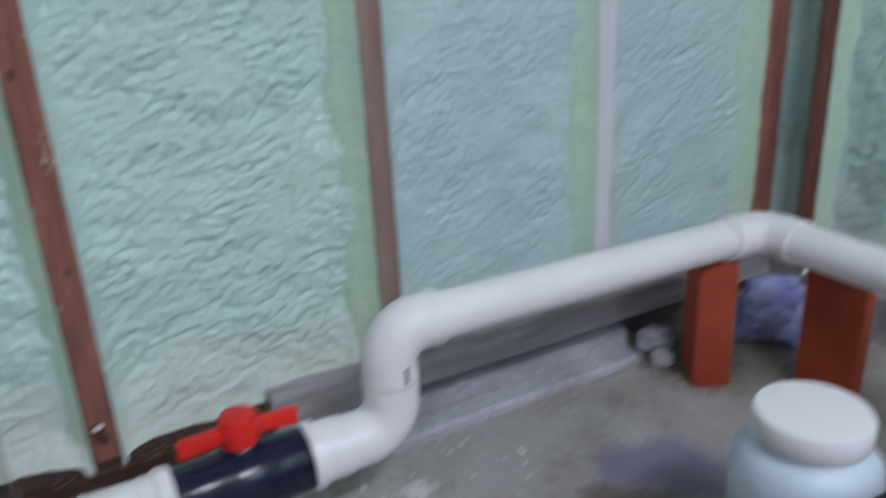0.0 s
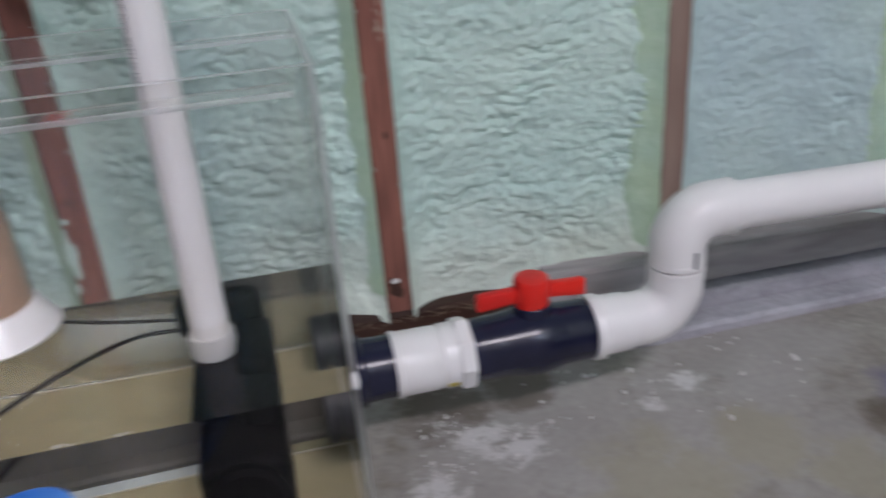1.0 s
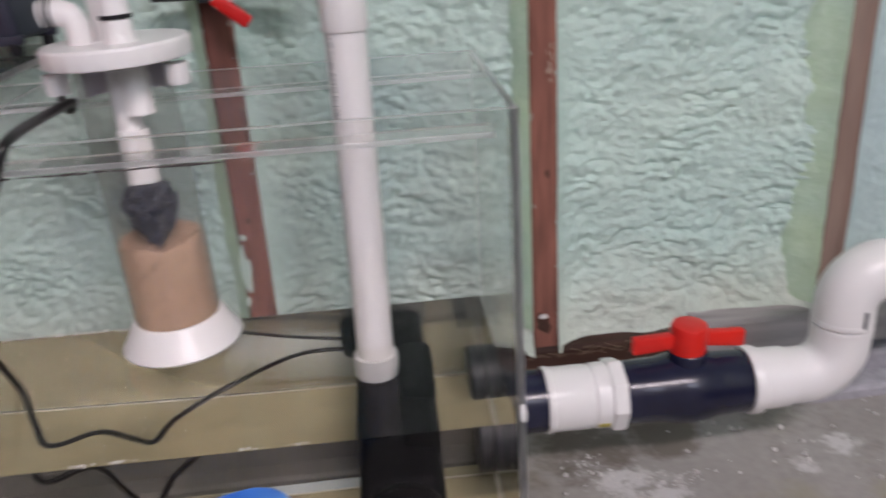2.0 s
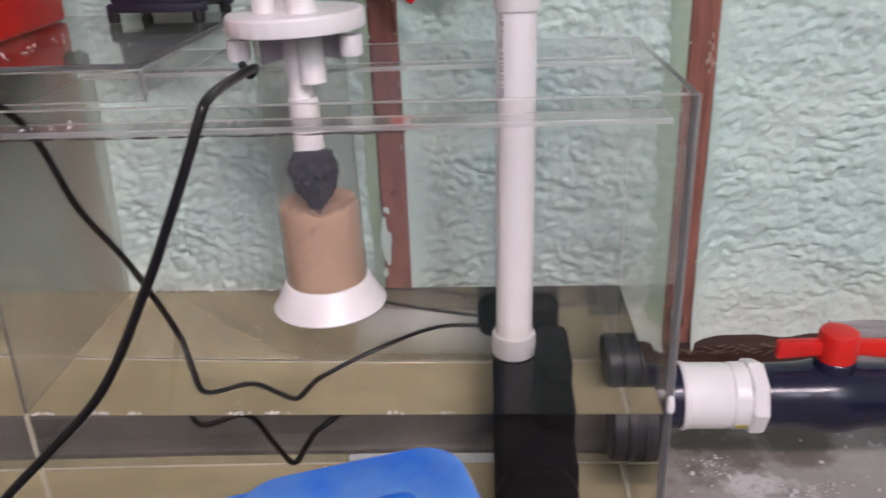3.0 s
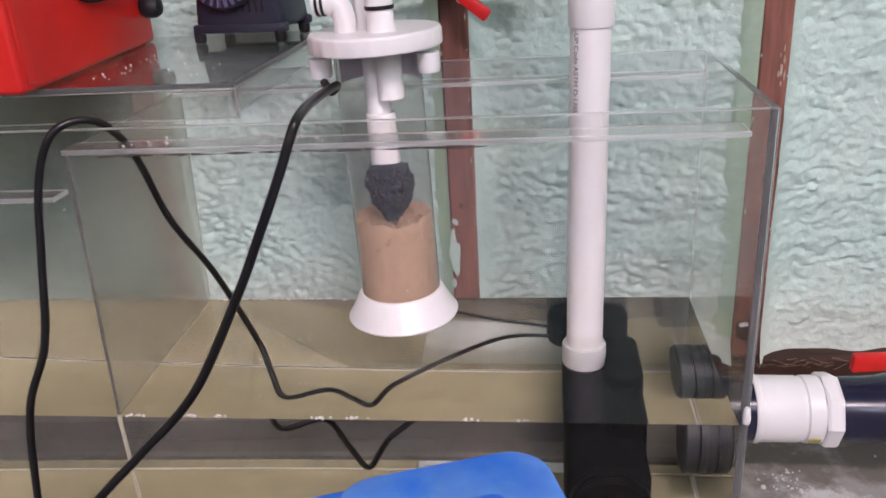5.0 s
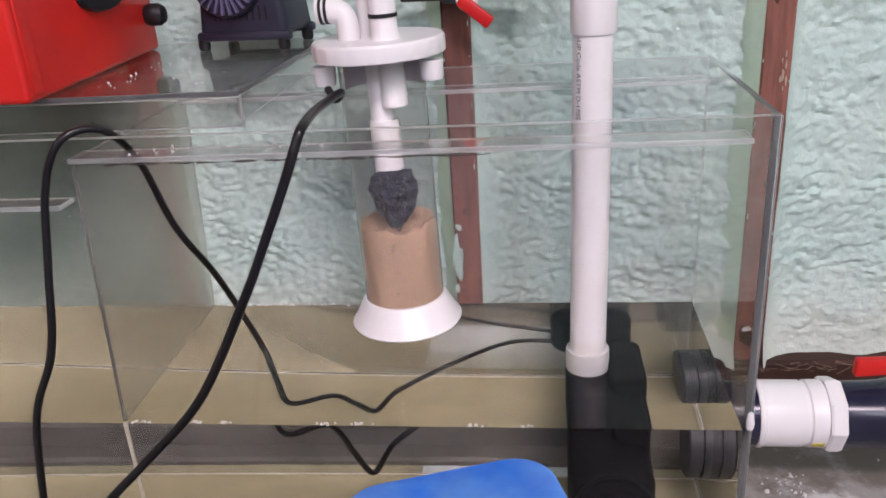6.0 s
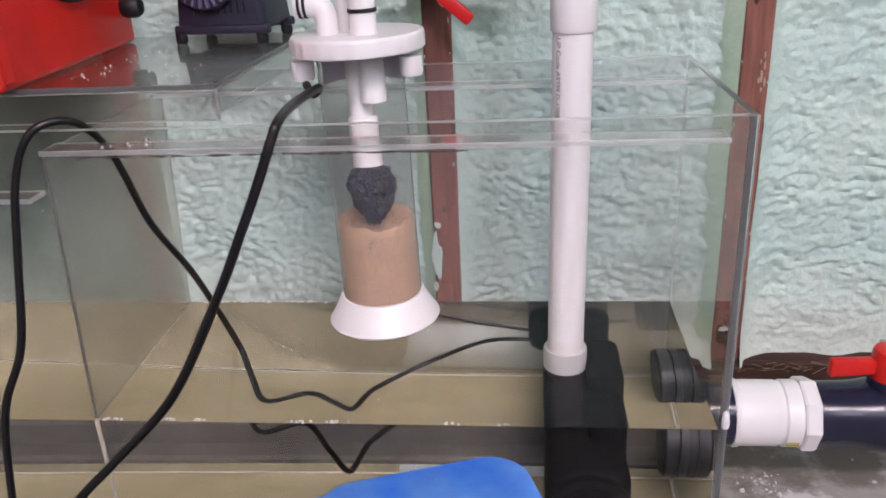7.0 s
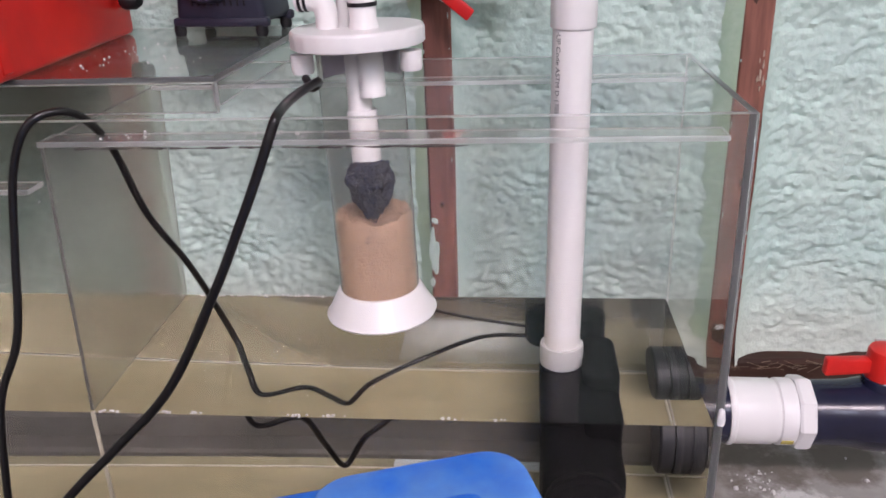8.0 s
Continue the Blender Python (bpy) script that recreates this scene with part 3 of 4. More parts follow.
part("adapter", lathe([(0.03, 0.0), (0.0412, 0.0), (0.0425, 0.002), (0.0425, 0.006), (0.0408, 0.008), (0.0406, 0.054), (0.0392, 0.056), (0.0392, 0.059), (0.0412, 0.061), (0.0412, 0.079), (0.03, 0.079)],
                      along_x(-0.044, AY, AZ)), PVC, drain, "white threaded adapter with yellowed stain")
part("hex_collar", lathe([(0.03, 0.0), (0.0445, 0.0), (0.0462, 0.003), (0.0462, 0.015), (0.0445, 0.019), (0.03, 0.019)], along_x(0.0355, AY, AZ), n=8), PVC, drain, smooth=False)
valve = part("ball_valve", lathe([(0.03, 0.0), (0.0388, 0.0), (0.0395, 0.003), (0.0405, 0.036), (0.0415, 0.05), (0.0445, 0.064), (0.0465, 0.084), (0.0445, 0.104), (0.0415, 0.116), (0.0405, 0.124),
                                  (0.0395, 0.155), (0.0388, 0.158), (0.03, 0.158)], along_x(0.0548, AY, AZ)), NAVY, drain, "glossy navy ball valve body")
VX = 0.138
part("valve_neck", lathe([(0.024, 0.03), (0.024, 0.052), (0.020, 0.056), (0.018, 0.066), (0.01, 0.066)], Matrix.Translation((VX, AY, AZ))), NAVY, valve)


def lever(m, scale=1.0):
    """A two-winged valve handle round its hub."""
    wings = []
    for s in (-1, 1):
        bm = box(0.012, 0.072, -0.008, 0.008, -0.010, 0.010, 0.003, 2)
        for v in bm.verts:
            f = (v.co.x - 0.012) / 0.06
            v.co.z *= 1.15 - 0.3 * (1 - f)
            v.co.z -= 0.004 * f
            v.co.y *= 1.0 - 0.25 * f
        bm.transform(Matrix.Rotation(0 if s > 0 else math.pi, 4, "Z"))
        wings.append(bm)
    hub = lathe([(0.008, -0.018), (0.022, -0.018), (0.023, -0.012), (0.023, 0.016), (0.021, 0.020), (0.014, 0.022), (0.004, 0.022)], n=32)
    bm = joined(hub, *wings)
    bm.transform(m @ Matrix.Diagonal((scale, scale, scale, 1)))
    return bm


part("handle", lever(pose(VX, AY, 0.198, 0, 2.0, 3)), RED, valve, "bright red lever handle")
part("bushing", lathe([(0.03, 0.0), (0.0425, 0.0), (0.0435, 0.002), (0.0435, 0.014), (0.0395, 0.017), (0.0385, 0.052), (0.03, 0.052)], along_x(0.2131, AY, AZ)), PVC, drain)


def bend(a, corner, b, r, hub, steps=14):
    """An elbow fitting: a straight hub at each end and a round bend between them."""
    a, c, b = Vector(a), Vector(corner), Vector(b)
    da, db = (a - c).normalized(), (b - c).normalized()
    k = 0.046
    line = [a, c + da * k]
    for i in range(1, steps):
        w = math.pi / 2 * i / steps
        line.append(c + da * k * (1 - math.sin(w)) + db * k * (1 - math.cos(w)))
    line += [c + db * k, b]
    radii = [hub] * len(line)
    bm = tube(line, radii, 32)
    for p, d in ((a, da), (b, db)):
        q = d.to_track_quat("Z", "Y").to_matrix().to_4x4()
        bm = joined(bm, lathe([(r * 0.9, -0.006), (hub + 0.0006, -0.006), (hub + 0.0010, -0.003), (hub + 0.0004, 0.0006), (r * 0.9, 0.0006)], Matrix.Translation(p) @ q, 32))
    return bm


RX = 0.334
PZ0, PZ1 = 0.271, 0.256         # the long run falls a little towards the corner
CXP = 1.0
part("elbow", bend((0.262, AY, AZ), (RX, AY, AZ), (RX, AY, 0.200), 0.0302, 0.0362), PVC, drain)
part("elbow", bend((RX, AY, 0.204), (RX, AY, PZ0), (0.405, AY, PZ0 - 0.002), 0.0302, 0.0362), PVC, drain)
part("long_run", tube([(0.380, AY, PZ0 - 0.002), (0.93, AY, PZ1 + 0.002)], 0.0315, 36), PVC, drain)
part("elbow", bend((0.918, AY, PZ1 + 0.002), (CXP, AY, PZ1), (CXP, AY - 0.074, PZ1), 0.0302, 0.0355), PVC, drain)
part("side_run", tube([(CXP, AY - 0.066, PZ1), (CXP, -2.6, PZ1 + 0.02)], 0.0315, 36), PVC, drain)
part("print_mark", box(RX + 0.005, RX + 0.009, AY - 0.0372, AY - 0.0352, 0.208, 0.230), INK, drain, "faded ink print on the pipe", False)

# upright bricks that carry the pipe
brick = tagged(link_mesh("support_brick", box(-0.031, 0.031, -0.045, 0.045, 0, 0.222, 0.004, 2), BRICK, True), "red clay brick stood on end under the pipe", "brick", "pipe supports")
brick.matrix_basis = pose(0.930, AY + 0.03, 0.0, 0, 0, -32)
copy_thing(brick, pose(1.055, -0.315, 0.0, 0, 0, 20))

# ---------------------------------------------------------------- return pump and riser
pump = thing("return_pump", "black submersible pump on the tank bottom", "pump")
body = part("pump_body", box(-0.272, -0.181, -0.346, -0.16, IN + 0.001, 0.157, 0.020, 5), PUMPBLACK, pump)
part("pump_head", box(-0.222, -0.180, -0.262, -0.162, 0.120, 0.188, 0.014, 4), PUMPBLACK, pump)
part("motor_block", box(-0.290, -0.188, -0.166, -0.119, 0.140, 0.2405, 0.022, 5), PUMPBLACK, pump)
part("pump_outlet", lathe([(0.018, 0.0), (0.026, 0.0), (0.026, 0.02), (0.02, 0.024)], Matrix.Translation((-0.2462, -0.205, 0.150))), PUMPBLACK, pump)
part("volute", lathe([(0.02, 0), (0.04, 0.0), (0.044, 0.006), (0.044, 0.02), (0.038, 0.026), (0.02, 0.026)], pose(-0.2265, -0.341, 0.115, 90, 0, 0)), PUMPBLACK, pump)
riser = thing("riser_pipe", "white plastic riser pipe with pale coupling at its foot", "pipe")
part("foot_coupling", lathe([(0.018, 0.0), (0.0255, 0.0), (0.0262, 0.003), (0.0262, 0.046), (0.0252, 0.050), (0.0220, 0.0505), (0.018, 0.048)], Matrix.Translation((-0.2462, -0.205, 0.1605))), PVC_DULL, riser, "translucent pale coupling")
part("pipe", tube([(-0.2462, -0.205, 0.175), (-0.2425, -0.205, 0.62)], 0.0213, 32), PVC, riser)
part("top_coupling", lathe([(0.02, 0.0), (0.0234, 0.0), (0.0241, 0.0015), (0.0241, 0.060), (0.0234, 0.062), (0.02, 0.062)], Matrix.Translation((-0.2425, -0.205, 0.598))), PVC, riser)
part("upper_pipe", tube([(-0.2425, -0.205, 0.65), (-0.2425, -0.205, 1.3)], 0.0211, 32), PVC, riser)

# ---------------------------------------------------------------- media reactor hung on the back rim
RCX, RCY = -0.468, -0.187
reactor = thing("media_reactor", "clear cylinder reactor with white lid, tan pellets and dark sponge", "filter")
R = Matrix.Translation((RCX, RCY, 0))
part("base_flange", lathe([(0.030, 0.2535), (0.0675, 0.2535), (0.069, 0.256), (0.0655, 0.260), (0.052, 0.285), (0.050, 0.287), (0.030, 0.287)], R), PVC, reactor, "white flared base")
tube_ob = part("clear_tube", joined(lathe([(0.0485, 0.2875), (0.0485, 0.566)], R, cap=False), lathe([(0.0475, 0.566), (0.0475, 0.2875)], R, cap=False)), TUBE_HAZE, reactor)
tube_ob.visible_shadow = False
bed = lathe([(0.0, 0.2875), (0.0468, 0.2875), (0.0469, 0.33), (0.0468, 0.350), (0.0467, 0.364), (0.0465, 0.375), (0.045, 0.381), (0.036, 0.380), (0.026, 0.376), (0.015, 0.374), (0.0, 0.373)], R, 64, cap=False)
for v in bed.verts:
    if v.co.z > 0.366:
        v.co.z += 0.006 * noise.noise(v.co * 60) + 0.003 * noise.noise(v.co * 180)
part("pellet_bed", bed, PELLETS, reactor, "bed of tan pellets flecked with black")
rng = random.Random(17)
loose = bmesh.new()
for k in range(420):
    a, d = rng.uniform(0, 6.283), 0.046 * math.sqrt(rng.uniform(0.12, 1.0))
    z = 0.375 + 0.006 * (d / 0.046) ** 2 + rng.uniform(-0.002, 0.0045) * (1 if rng.random() < 0.8 else 1.8)
    r = rng.uniform(0.0006, 0.0013)
    bmesh.ops.create_icosphere(loose, subdivisions=1, radius=r, matrix=Matrix.Translation((RCX + d * math.cos(a), RCY + d * math.sin(a), z)))
part("loose_pellets", loose, PELLETS, reactor)
lid_bm = lathe([(0.03, 0.571), (0.072, 0.571), (0.0742, 0.572), (0.0745, 0.573), (0.0745, 0.5865), (0.0735, 0.5885), (0.072, 0.590), (0.03, 0.590), (0.001, 0.590)], R, 96)
for v in lid_bm.verts:
    d = Vector((v.co.x - RCX, v.co.y - RCY, 0))
    if d.length > 0.0738:
        a = math.atan2(d.y, d.x)
        f = 1 - 0.018 * (round(a / (2 * math.pi) * 96) % 4 == 0)
        v.co.x, v.co.y = RCX + d.x * f, RCY + d.y * f
part("lid", lid_bm, PVC, reactor, "round white ribbed screw lid")
half = bmesh.new()
cols = []
for k in range(17):
    a = radians(10 + 160 * k / 16)
    cols.append([half.verts.new((RCX + 0.0468 * math.cos(a), RCY + 0.0468 * math.sin(a), z)) for z in (0.534, 0.566)] + [half.verts.new((RCX + 0.0452 * math.cos(a), RCY + 0.0452 * math.sin(a), z)) for z in (0.566, 0.534)])
for p, q in zip(cols, cols[1:]):
    for k in range(4):
        half.faces.new((p[k], q[k], q[(k + 1) % 4], p[(k + 1) % 4]))
bmesh.ops.recalc_face_normals(half, faces=half.faces[:])
part("collar", half, LAVENDER, reactor, "lavender inner collar")
part("seal_ring", lathe([(0.03, 0.5685), (0.058, 0.5685), (0.058, 0.5705), (0.03, 0.5705)], R), BLACK, reactor, "black rubber seal")
part("inner_pipe", joined(tube([(RCX - 0.004, RCY, 0.566), (RCX - 0.004, RCY, 0.49)], 0.0135, 24), tube([(RCX - 0.003, RCY, 0.500), (RCX - 0.001, RCY - 0.004, 0.438)], 0.017, 24)), PVC, reactor)
part("overflow_stub", tube([(RCX + 0.014, RCY - 0.012, 0.566), (RCX + 0.014, RCY - 0.012, 0.518)], 0.0145, 24), PVC, reactor)
sp = bmesh.new()
bmesh.ops.create_icosphere(sp, subdivisions=5, radius=1)
for v in sp.verts:
    f = 1 + 0.26 * noise.noise(v.co * 2.6) + 0.18 * noise.noise(v.co * 6) + 0.16 * noise.noise(v.co * 15)
    v.co = Vector((v.co.x * 0.0235 * f, v.co.y * 0.0235 * f, v.co.z * 0.040 * f))
    taper = 1 + 17 * min(v.co.z, 0.012)
    v.co.x, v.co.y, v.co.z = v.co.x * taper, v.co.y * taper, min(v.co.z, 0.026 + 0.2 * v.co.z)
sp.transform(Matrix.Translation((RCX + 0.003, RCY - 0.018, 0.4115)))
part("sponge", sp, SPONGE, reactor, "ragged dark grey sponge")
for a in (200, 340, 90):
    part("clamp", lathe([(0.004, 0.0), (0.011, 0.001), (0.0125, 0.005), (0.0125, 0.0215), (0.004, 0.0215)], Matrix.Translation((RCX + 0.064 * math.cos(radians(a)), RCY + 0.056 * math.sin(radians(a)), 0.544)), 20), PVC, reactor)
for dx, dy, r in ((0.012, -0.02, 0.0145), (-0.010, 0.012, 0.013)):
    part("port", lathe([(0.004, 0.590), (r + 0.002, 0.590), (r + 0.001, 0.594), (r, 0.598), (r, 0.66), (0.004, 0.66)], Matrix.Translation((RCX + dx, RCY + dy, 0)), 28), PVC, reactor)
part("port", joined(tube(smooth_line([(RCX - 0.030, RCY - 0.01, 0.590), (RCX - 0.030, RCY - 0.01, 0.606), (RCX - 0.036, RCY - 0.01, 0.618), (RCX - 0.052, RCY - 0.01, 0.621), (RCX - 0.062, RCY - 0.01, 0.621)], 5), 0.0125, 24)), PVC, reactor)
for x in (0.052, 0.058):
    part("o_ring", lathe([(0.010, 0.0), (0.0138, 0.0), (0.0138, 0.003), (0.010, 0.003)], along_x(RCX - x, RCY - 0.01, 0.621), 28), BLACK, reactor, "black rubber ring")
part("o_ring", lathe([(0.010, 0.612), (0.0158, 0.612), (0.0158, 0.616), (0.010, 0.616)], Matrix.Translation((RCX + 0.012, RCY - 0.02, 0)), 28), BLACK, reactor, "black rubber ring")

# the whole reactor leans a little
foot = Matrix.Translation((RCX + 0.001, RCY, 0.2535))
reactor.matrix_basis = Matrix.Translation((0.001, 0, 0.0055)) @ foot @ Matrix.Rotation(radians(-1.1), 4, "Y") @ Matrix.Diagonal((0.985, 0.985, 1.02, 1)) @ foot.inverted()

# ---------------------------------------------------------------- things on the cover
red_box = thing("red_tool_box", "glossy red plastic box on the clear cover", "box")
body_bm = box(-1.10, -0.756, -0.395, -0.060, CZ1 + 0.001, 0.745, 0.006, 3)
for v in body_bm.verts:
    if v.co.x > -0.9:
        v.co.x -= 0.028 * (v.co.y + 0.395) / 0.335
part("box_body", body_bm, RED, red_box)
box_lid = part("box_lid", box(-1.103, -0.757, -0.398, -0.058, 0.746, 0.80, 0.008, 3), RED, red_box)
part("side_grip", lathe([(0.004, 0.0), (0.034, 0.0), (0.036, 0.003), (0.034, 0.008), (0.004, 0.008)], pose(-0.773, -0.208, 0.664, 0, 90, 4.8) @ Matrix.Diagonal((0.5, 1.6, 1, 1)), 32), BLACK, red_box, "black recessed side grip")
part("corner_rib", box(-0.7595, -0.7555, -0.386, -0.370, CZ1 + 0.008, 0.742, 0.001, 1), RED, red_box)
part("latch", lathe([(0.001, 0.0), (0.011, 0.0), (0.0135, 0.006), (0.0135, 0.018), (0.010, 0.024), (0.001, 0.026)], along_x(-0.783, -0.085, 0.628), 24), BLACK, red_box, "black rubber latch knob")

air_pump = thing("air_pump", "purple-grey finned air pump on black rubber feet", "pump")
AX, AYP, AZP = -0.646, -0.068, CZ1 + 0.012
bs = box(-0.060, 0.060, -0.045, 0.045, 0.004, 0.075, 0.010, 3, Matrix.Translation((AX, AYP, AZP)))
for v in bs.verts:
    k = (v.co.z - AZP) / 0.075
    v.co.x = AX + (v.co.x - AX) * (1.06 - 0.14 * k)
part("casing", bs, MOTOR, air_pump)
part("foot_rail", box(-0.066, 0.066, -0.047, -0.033, 0.0, 0.012, 0.004, 2, Matrix.Translation((AX, AYP, AZP))), MOTOR, air_pump)
part("foot_rail", box(-0.066, 0.066, 0.033, 0.047, 0.0, 0.012, 0.004, 2, Matrix.Translation((AX, AYP, AZP))), MOTOR, air_pump)
drum = part("motor_drum", lathe([(0.02, -0.055), (0.046, -0.055), (0.049, -0.050), (0.049, 0.04), (0.02, 0.04)], pose(AX - 0.012, AYP, AZP + 0.078, -90, 0, 0)), MOTOR, air_pump)
for k in range(26):
    a = 2 * math.pi * k / 26
    part("fin", box(0.012, 0.044, -0.0013, 0.0013, -0.061, -0.054, 0.0004, 1, pose(AX - 0.012, AYP, AZP + 0.078, -90, 0, 0) @ Matrix.Rotation(a, 4, "Z")), FIN, drum, smooth=False)
for k in range(9):
    part("vent_slot", box(-0.0015, 0.0015, -0.0462, -0.0440, 0.026, 0.044, 0.0003, 1, Matrix.Translation((AX - 0.036 + 0.009 * k, AYP, AZP))), BLACK, air_pump, smooth=False)
for x in (AX - 0.060, AX + 0.054):
    for y in (AYP - 0.04, AYP + 0.04):
        part("foot", lathe([(0.004, 0.0005), (0.0065, 0.0005), (0.008, 0.005), (0.0075, 0.014), (0.004, 0.016)], Matrix.Translation((x, y, CZ1)), 16), BLACK, air_pump)

turn = Matrix.Translation((AX, AYP, CZ1))
air_pump.matrix_basis = Matrix.Translation((-0.002, 0, 0)) @ turn @ Matrix.Rotation(radians(-7), 4, "Z") @ Matrix.Diagonal((0.93, 0.93, 0.93, 1)) @ turn.inverted()

# ---------------------------------------------------------------- cables
CR = 0.0038
tagged(link_mesh("pump_cable", tube(smooth_line([(-0.80, -0.52, 0.02), (-0.80, -0.478, 0.18), (-0.791, -0.46, 0.291), (-0.767, -0.445, 0.357), (-0.758, -0.43, 0.437), (-0.746, -0.424, 0.507), (-0.729, -0.420, 0.548),
      (-0.712, -0.408, 0.5615), (-0.693, -0.388, 0.555), (-0.687, -0.352, 0.515), (-0.680, -0.32, 0.435), (-0.662, -0.283, 0.362), (-0.650, -0.245, 0.28), (-0.640, -0.235, 0.235), (-0.612, -0.282, 0.208), (-0.588, -0.313, 0.190),
      (-0.540, -0.303, 0.198), (-0.520, -0.280, 0.150), (-0.503, -0.262, 0.112), (-0.485, -0.252, 0.135), (-0.47, -0.248, 0.152), (-0.41, -0.222, 0.186), (-0.34, -0.165, 0.180), (-0.262, -0.15, 0.165)]), CR), CABLE, True), "black pump cable draped over the tank rim into water", "cable")
tagged(link_mesh("reactor_cable", tube(smooth_line([(-0.528, -0.215, 0.552), (-0.516, -0.235, 0.545), (-0.506, -0.25, 0.555), (-0.508, -0.33, 0.558), (-0.503, -0.405, 0.5595), (-0.508, -0.420, 0.545), (-0.520, -0.425, 0.515), (-0.542, -0.430, 0.466), (-0.572, -0.437, 0.403),
      (-0.625, -0.45, 0.308), (-0.682, -0.47, 0.25), (-0.725, -0.49, 0.21), (-0.83, -0.54, 0.10), (-0.93, -0.56, 0.008)]), 0.0045), CABLE, True), "thick black cable hanging over the tank front", "cable")
tagged(link_mesh("second_pump_cable", tube(smooth_line([(-0.43, -0.130, 0.225), (-0.36, -0.14, 0.205), (-0.262, -0.145, 0.18)]), 0.0032), CABLE, True), "thin black cable in the water", "cable")

# ---------------------------------------------------------------- blue bin before the tank
bin_ob = thing("blue_bin", "blue plastic storage bin with scuffed raised lid", "bin")
BM = pose(-0.300, -0.590, -0.004, 0, 0, 19)


def rounded_slab(x0, x1, y0, y1, z0, z1, r, edge):
    """A flat slab with round corners in plan and softened top edges."""
    bm = bmesh.new()
    def ring(ins, z):
        out = []
        for cx, cy, a0 in ((x1 - r, y1 - r, 0), (x0 + r, y1 - r, 90), (x0 + r, y0 + r, 180), (x1 - r, y0 + r, 270)):
            for k in range(9):
                a = radians(a0 + 90 * k / 8)
                out.append(bm.verts.new((cx + (r - ins) * math.cos(a), cy + (r - ins) * math.sin(a), z)))
        return out
    rings = [ring(0, z0), ring(0, z1 - edge), ring(edge * 0.3, z1 - edge * 0.3), ring(edge, z1)]
    n = len(rings[0])
    for a, b in zip(rings, rings[1:]):
        for k in range(n):
            bm.faces.new((a[k], a[(k + 1) % n], b[(k + 1) % n], b[k]))
    bm.faces.new(rings[0][::-1])
    bm.faces.new(rings[-1])
    return bm


def placed(bm, m):
    bm.transform(m)
    return bm


part("bin_body", placed(rounded_slab(-0.40, -0.012, -0.29, -0.012, 0.0045, 0.332, 0.03, 0.004), BM), BLUE, bin_ob)
lid = part("bin_lid", placed(rounded_slab(-0.41, 0.0, -0.30, 0.0, 0.3325, 0.3605, 0.030, 0.010), BM), BLUE, bin_ob, "scuffed blue lid")
part("raised_end", placed(rounded_slab(-0.150, -0.001, -0.298, -0.001, 0.3607, 0.3655, 0.030, 0.0045), BM), SCUFF, lid, "pale scuffed raised end")
part("rib", placed(rounded_slab(-0.120, -0.040, -0.25, -0.045, 0.3657, 0.3685, 0.010, 0.004), BM), BLUE, lid)
part("clip", placed(box(-0.004, 0.012, -0.16, -0.055, 0.312, 0.350, 0.003, 2), BM), BLUE, bin_ob)

# ---------------------------------------------------------------- milky jug
jug = thing("plastic_jug", "milky plastic jug half full with white screw lid", "jug")
J = Matrix.Translation((0.665, -0.560, 0.0)) @ Matrix.Diagonal((1, 1, 0.97, 1))
part("jug_body", lathe([(0.03, 0.001), (0.070, 0.001), (0.078, 0.008), (0.080, 0.03), (0.080, 0.132)], J, cap=True), JUGFILL, jug, "lower half full of liquid")
part("jug_shoulder", lathe([(0.080, 0.1325), (0.0805, 0.155), (0.077, 0.180), (0.066, 0.196), (0.058, 0.202), (0.056, 0.209), (0.03, 0.209)], J), JUG, jug)
part("jug_lid", lathe([(0.03, 0.2095), (0.0605, 0.2095), (0.0620, 0.212), (0.0620, 0.235), (0.0595, 0.240), (0.05, 0.2415), (0.001, 0.2415)], J, 64), PVC, jug, "white screw lid")

# black tub beside the jug
tub = thing("black_tub", "black plastic tub with blue sheet inside", "tub")


def open_tub(x0, x1, y0, y1, z0, z1, r, wall):
    """An open tub with round corners, a thick rim and walls that taper inwards to the foot."""
    bm = bmesh.new()
    def ring(ins, z):
        out = []
        for cx, cy, a0 in ((x1 - r, y1 - r, 0), (x0 + r, y1 - r, 90), (x0 + r, y0 + r, 180), (x1 - r, y0 + r, 270)):
            for k in range(8):
                a = radians(a0 + 90 * k / 7)
                out.append(bm.verts.new((cx + (r - ins) * math.cos(a), cy + (r - ins) * math.sin(a), z)))
        return out
    rings = [ring(0.02, z0), ring(0.006, z1 - 0.022), ring(0.0, z1 - 0.02), ring(0.0, z1 - 0.003), ring(0.003, z1), ring(wall - 0.002, z1), ring(wall, z1 - 0.004), ring(0.02 + wall, z0 + wall)]
    n = len(rings[0])
    for a, b in zip(rings, rings[1:]):
        for k in range(n):
            bm.faces.new((a[k], a[(k + 1) % n], b[(k + 1) % n], b[k]))
    bm.faces.new(rings[0][::-1])
    bm.faces.new(rings[-1])
    return bm


part("tub_wall", open_tub(0.405, 0.78, -0.93, -0.658, 0.001, 0.20, 0.04, 0.020), BLACK, tub)
sheet = bmesh.new()
bmesh.ops.create_grid(sheet, x_segments=40, y_segments=30, size=0.5)
for v in sheet.verts:
    v.co = Vector((0.5925 + v.co.x * 0.31, -0.794 + v.co.y * 0.21, 0.165 + 0.012 * noise.noise(v.co * 9) + 0.006 * abs(noise.noise(v.co * 22))))
low = bmesh.ops.extrude_face_region(sheet, geom=sheet.faces[:])
for v in low["geom"]:
    if isinstance(v, bmesh.types.BMVert):
        v.co.z -= 0.003
